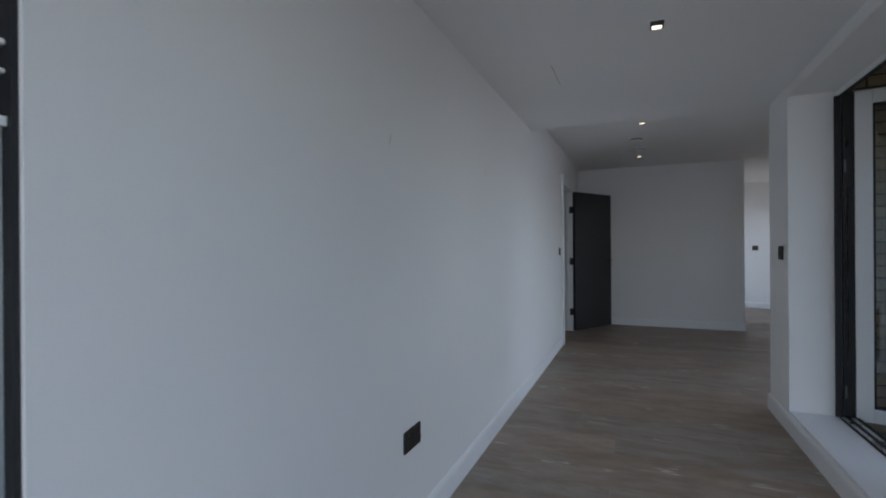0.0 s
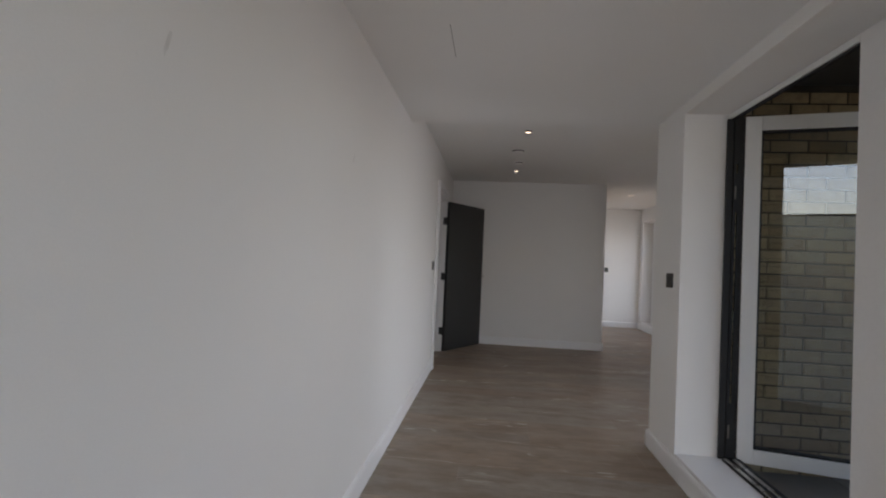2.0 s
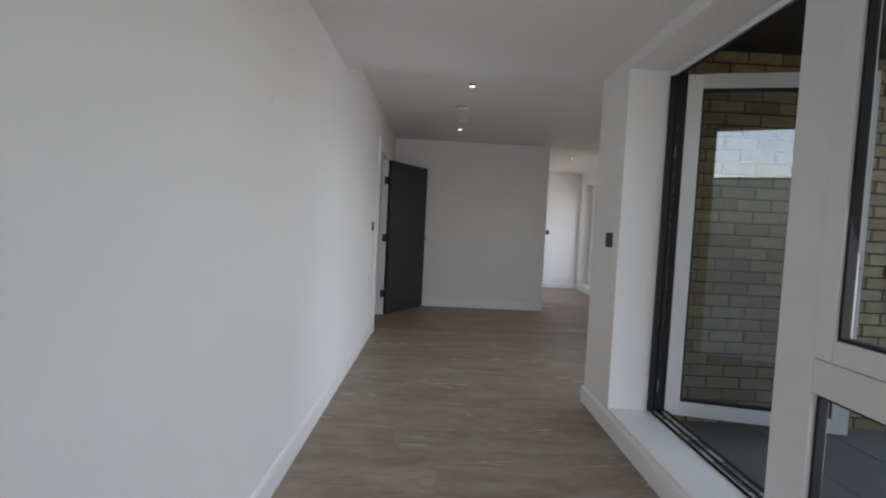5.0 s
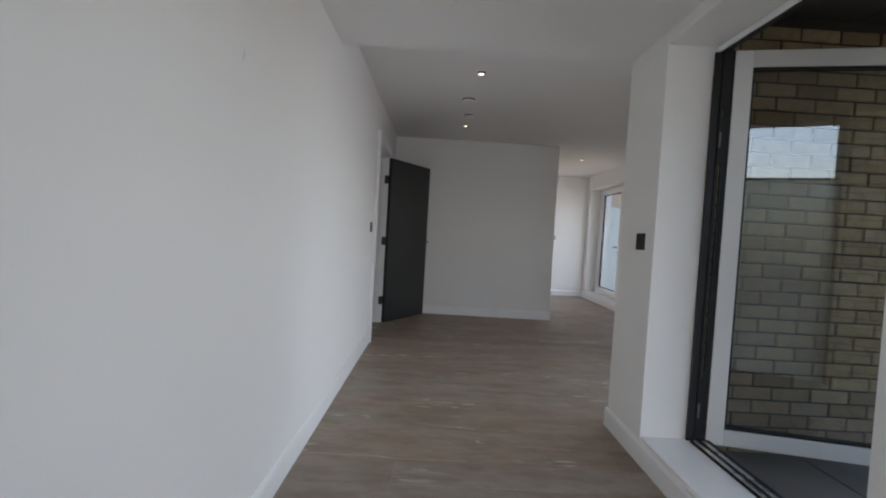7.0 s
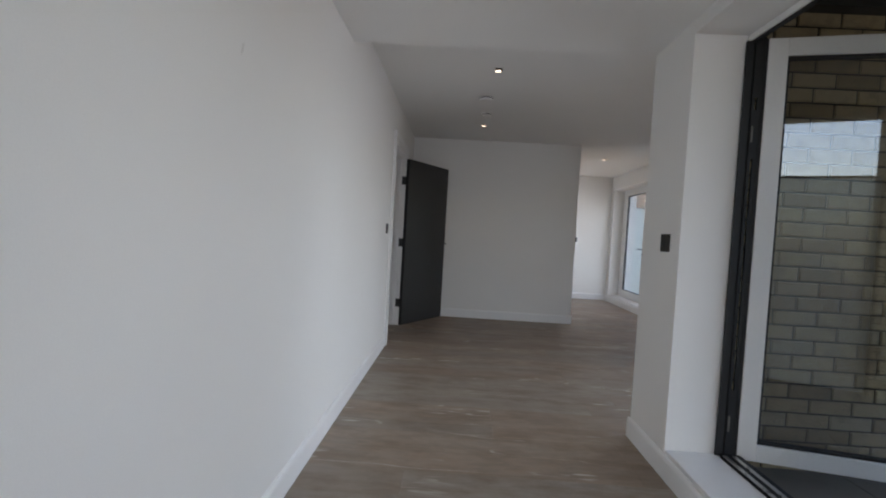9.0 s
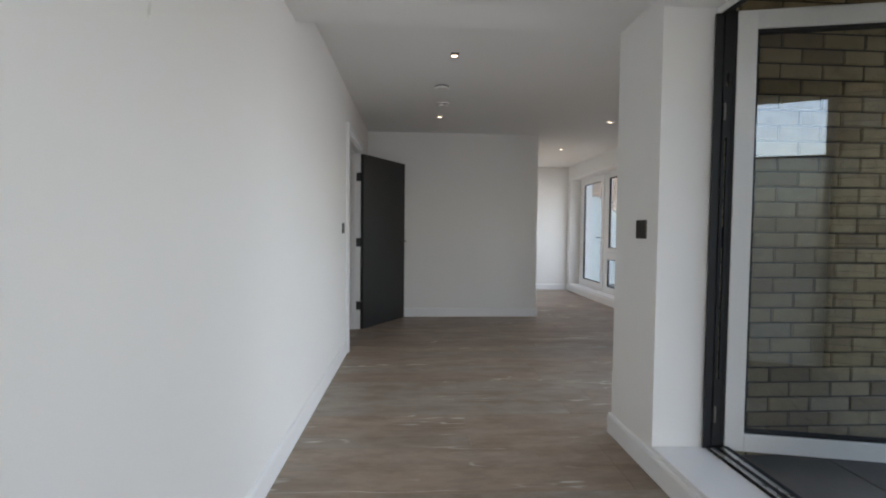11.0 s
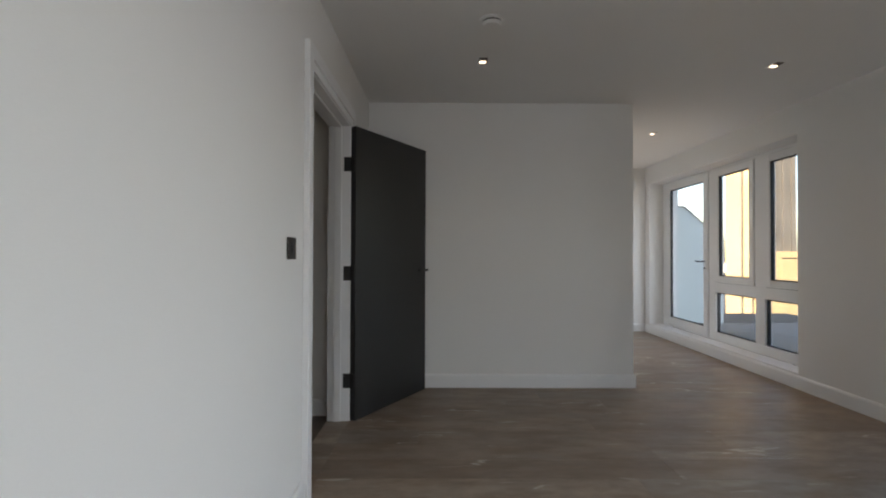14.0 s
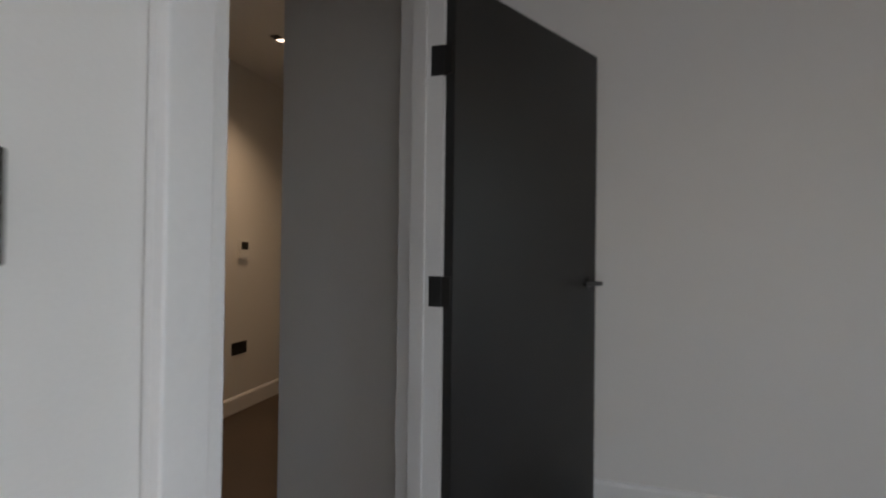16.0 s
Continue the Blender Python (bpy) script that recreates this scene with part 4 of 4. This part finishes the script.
def board_mesh(name, lx, ly, lz, ch, material):
    """A block with its top edges chamfered, centred in x and y, top at z = 0."""
    a, b = lx / 2, ly / 2
    v = [(-a, -b, -lz), (a, -b, -lz), (a, b, -lz), (-a, b, -lz), (-a, -b, -ch), (a, -b, -ch), (a, b, -ch), (-a, b, -ch),
         (-a + ch, -b + ch, 0), (a - ch, -b + ch, 0), (a - ch, b - ch, 0), (-a + ch, b - ch, 0)]
    f = [(0, 3, 2, 1), (8, 9, 10, 11)]
    for k in (0, 4):
        f += [(k + i, k + (i + 1) % 4, k + 4 + (i + 1) % 4, k + 4 + i) for i in range(4)]
    me = bpy.data.meshes.new(name)
    me.from_pydata(v, [], f)
    me.materials.append(material)
    return me


made_boards = {}


def lay(zone, rng, width=0.22, length=1.9, y_base=-2.6):
    x0, x1, y0, y1 = zone
    k = math.floor((y0 - y_base) / width + 1e-6)
    while y_base + k * width < y1 - 0.005:
        a, b = max(y0, y_base + k * width), min(y1, y_base + (k + 1) * width)
        k += 1
        if b - a < 0.012:
            continue
        x = x0 - rng.choice((0.0, 0.46, 0.93, 1.4, 0.23, 1.16))
        while x < x1 - 0.005:
            p, q = max(x, x0), min(x + length, x1)
            x += length
            if q - p < 0.01:
                continue
            key = (round(q - p, 3), round(b - a, 3))
            if key not in made_boards:
                made_boards[key] = board_mesh("plank", key[0] - 0.0006, key[1] - 0.0006, 0.0115, 0.0012, OAK)
            piece("plank", made_boards[key], FLOOR, Matrix.Translation(((p + q) / 2, (a + b) / 2, rng.uniform(-0.0004, 0))))


rng = random.Random(5)
for zone in ((0, XR, -2.6, Y_STEP), (0, X_EAST, Y_STEP, Y_FAR), (X_EAST, XG, 4.752, 6.928), (X_FAR, X_EAST, Y_FAR, Y_BACK), (-0.152, 0, DY0, DY1)):
    lay(zone, rng)

# ---- balcony and terrace pavers ----
slabs = tagged(new("balcony_floor"), "dark grey balcony paving slabs", "paving", "", "structure")
pav = board_mesh("paver", 0.594, 0.594, 0.02, 0.003, PAVER)
pav_narrow = board_mesh("paver", 0.464, 0.894, 0.02, 0.003, PAVER)
for i in range(3):
    for j in range(3):
        piece("paver", pav_narrow, slabs, Matrix.Translation((2.537 + 0.47 * i, 1.80 + 0.9 * j, 0.022)))
pav_edge = board_mesh("paver", 0.128, 0.894, 0.02, 0.003, PAVER)
for j in range(3):
    piece("paver", pav_edge, slabs, Matrix.Translation((2.235, 1.80 + 0.9 * j, 0.022)))
pav_outer = board_mesh("paver", 0.394, 0.894, 0.02, 0.003, PAVER)
for j in range(3):
    piece("paver", pav_outer, slabs, Matrix.Translation((3.912, 1.80 + 0.9 * j, 0.022)))
slabs2 = tagged(new("terrace_floor"), "dark grey terrace paving slabs", "paving", "", "structure")
for i in range(5):
    for j in range(12):
        x, y = 4.43 + 0.6 * i, 6.29 + 0.6 * j
        if x + 0.3 < (5.62 if y < 7.6 else 7.2) and y < 11.2:
            piece("paver", pav, slabs2, Matrix.Translation((x, y, 0.082)))

# ---- bricks ----
PITCH, BED, JOINT = 0.2225, 0.0775, 0.0105
brick_sizes = {}


def brick_mesh(length):
    key = round(length, 3)
    if key not in brick_sizes:
        me = board_mesh("brick", key, BED - JOINT, 0.03, 0.004, BRICK)
        brick_sizes[key] = me
    return brick_sizes[key]


def brick_face(parent, origin, along, out, length, z0, z1, rng, corner_end=False):
    """Courses of stretchers on a face: origin is its lower start, along runs on it, out points away from the wall."""
    along, out = Vector(along), Vector(out)
    up = Vector((0, 0, 1))
    basis = Matrix((along, up if along.cross(up).dot(out) > 0 else -up, out)).transposed().to_4x4()
    row, z = 0, z0
    while z + BED - JOINT <= z1 + 0.001:
        s = -PITCH / 2 if row % 2 else 0.0
        while s < length - 0.01:
            a, b = max(s, 0.0), min(s + PITCH - JOINT, length)
            if b - a > 0.03:
                place = Vector(origin) + along * ((a + b) / 2) + up * (z - z0 + (BED - JOINT) / 2) + out * rng.uniform(-0.001, 0.0015)
                piece("brick", brick_mesh(b - a), parent, Matrix.Translation(place) @ basis @ pose(0, 0, 0, 0, 0, rng.uniform(-0.25, 0.25)))
            s += PITCH
        row, z = row + 1, z + BED


brick_face(BW, (XF + 0.10, BY, 0.02), (1, 0, 0), (0, -1, 0), XE - XF - 0.10, 0.02, 2.46, rng)
brick_face(BW, (XE, BY + 0.012, 0.02), (0, 1, 0), (1, 0, 0), 0.32, 0.02, 2.46, rng)
brick_face(BE, (2.55, Y_END, 0.02), (-1, 0, 0), (0, 1, 0), 0.38, 0.02, 2.46, rng)
brick_face(BE, (4.0, Y_END, 0.02), (-1, 0, 0), (0, 1, 0), 0.70, 0.02, 2.46, rng)
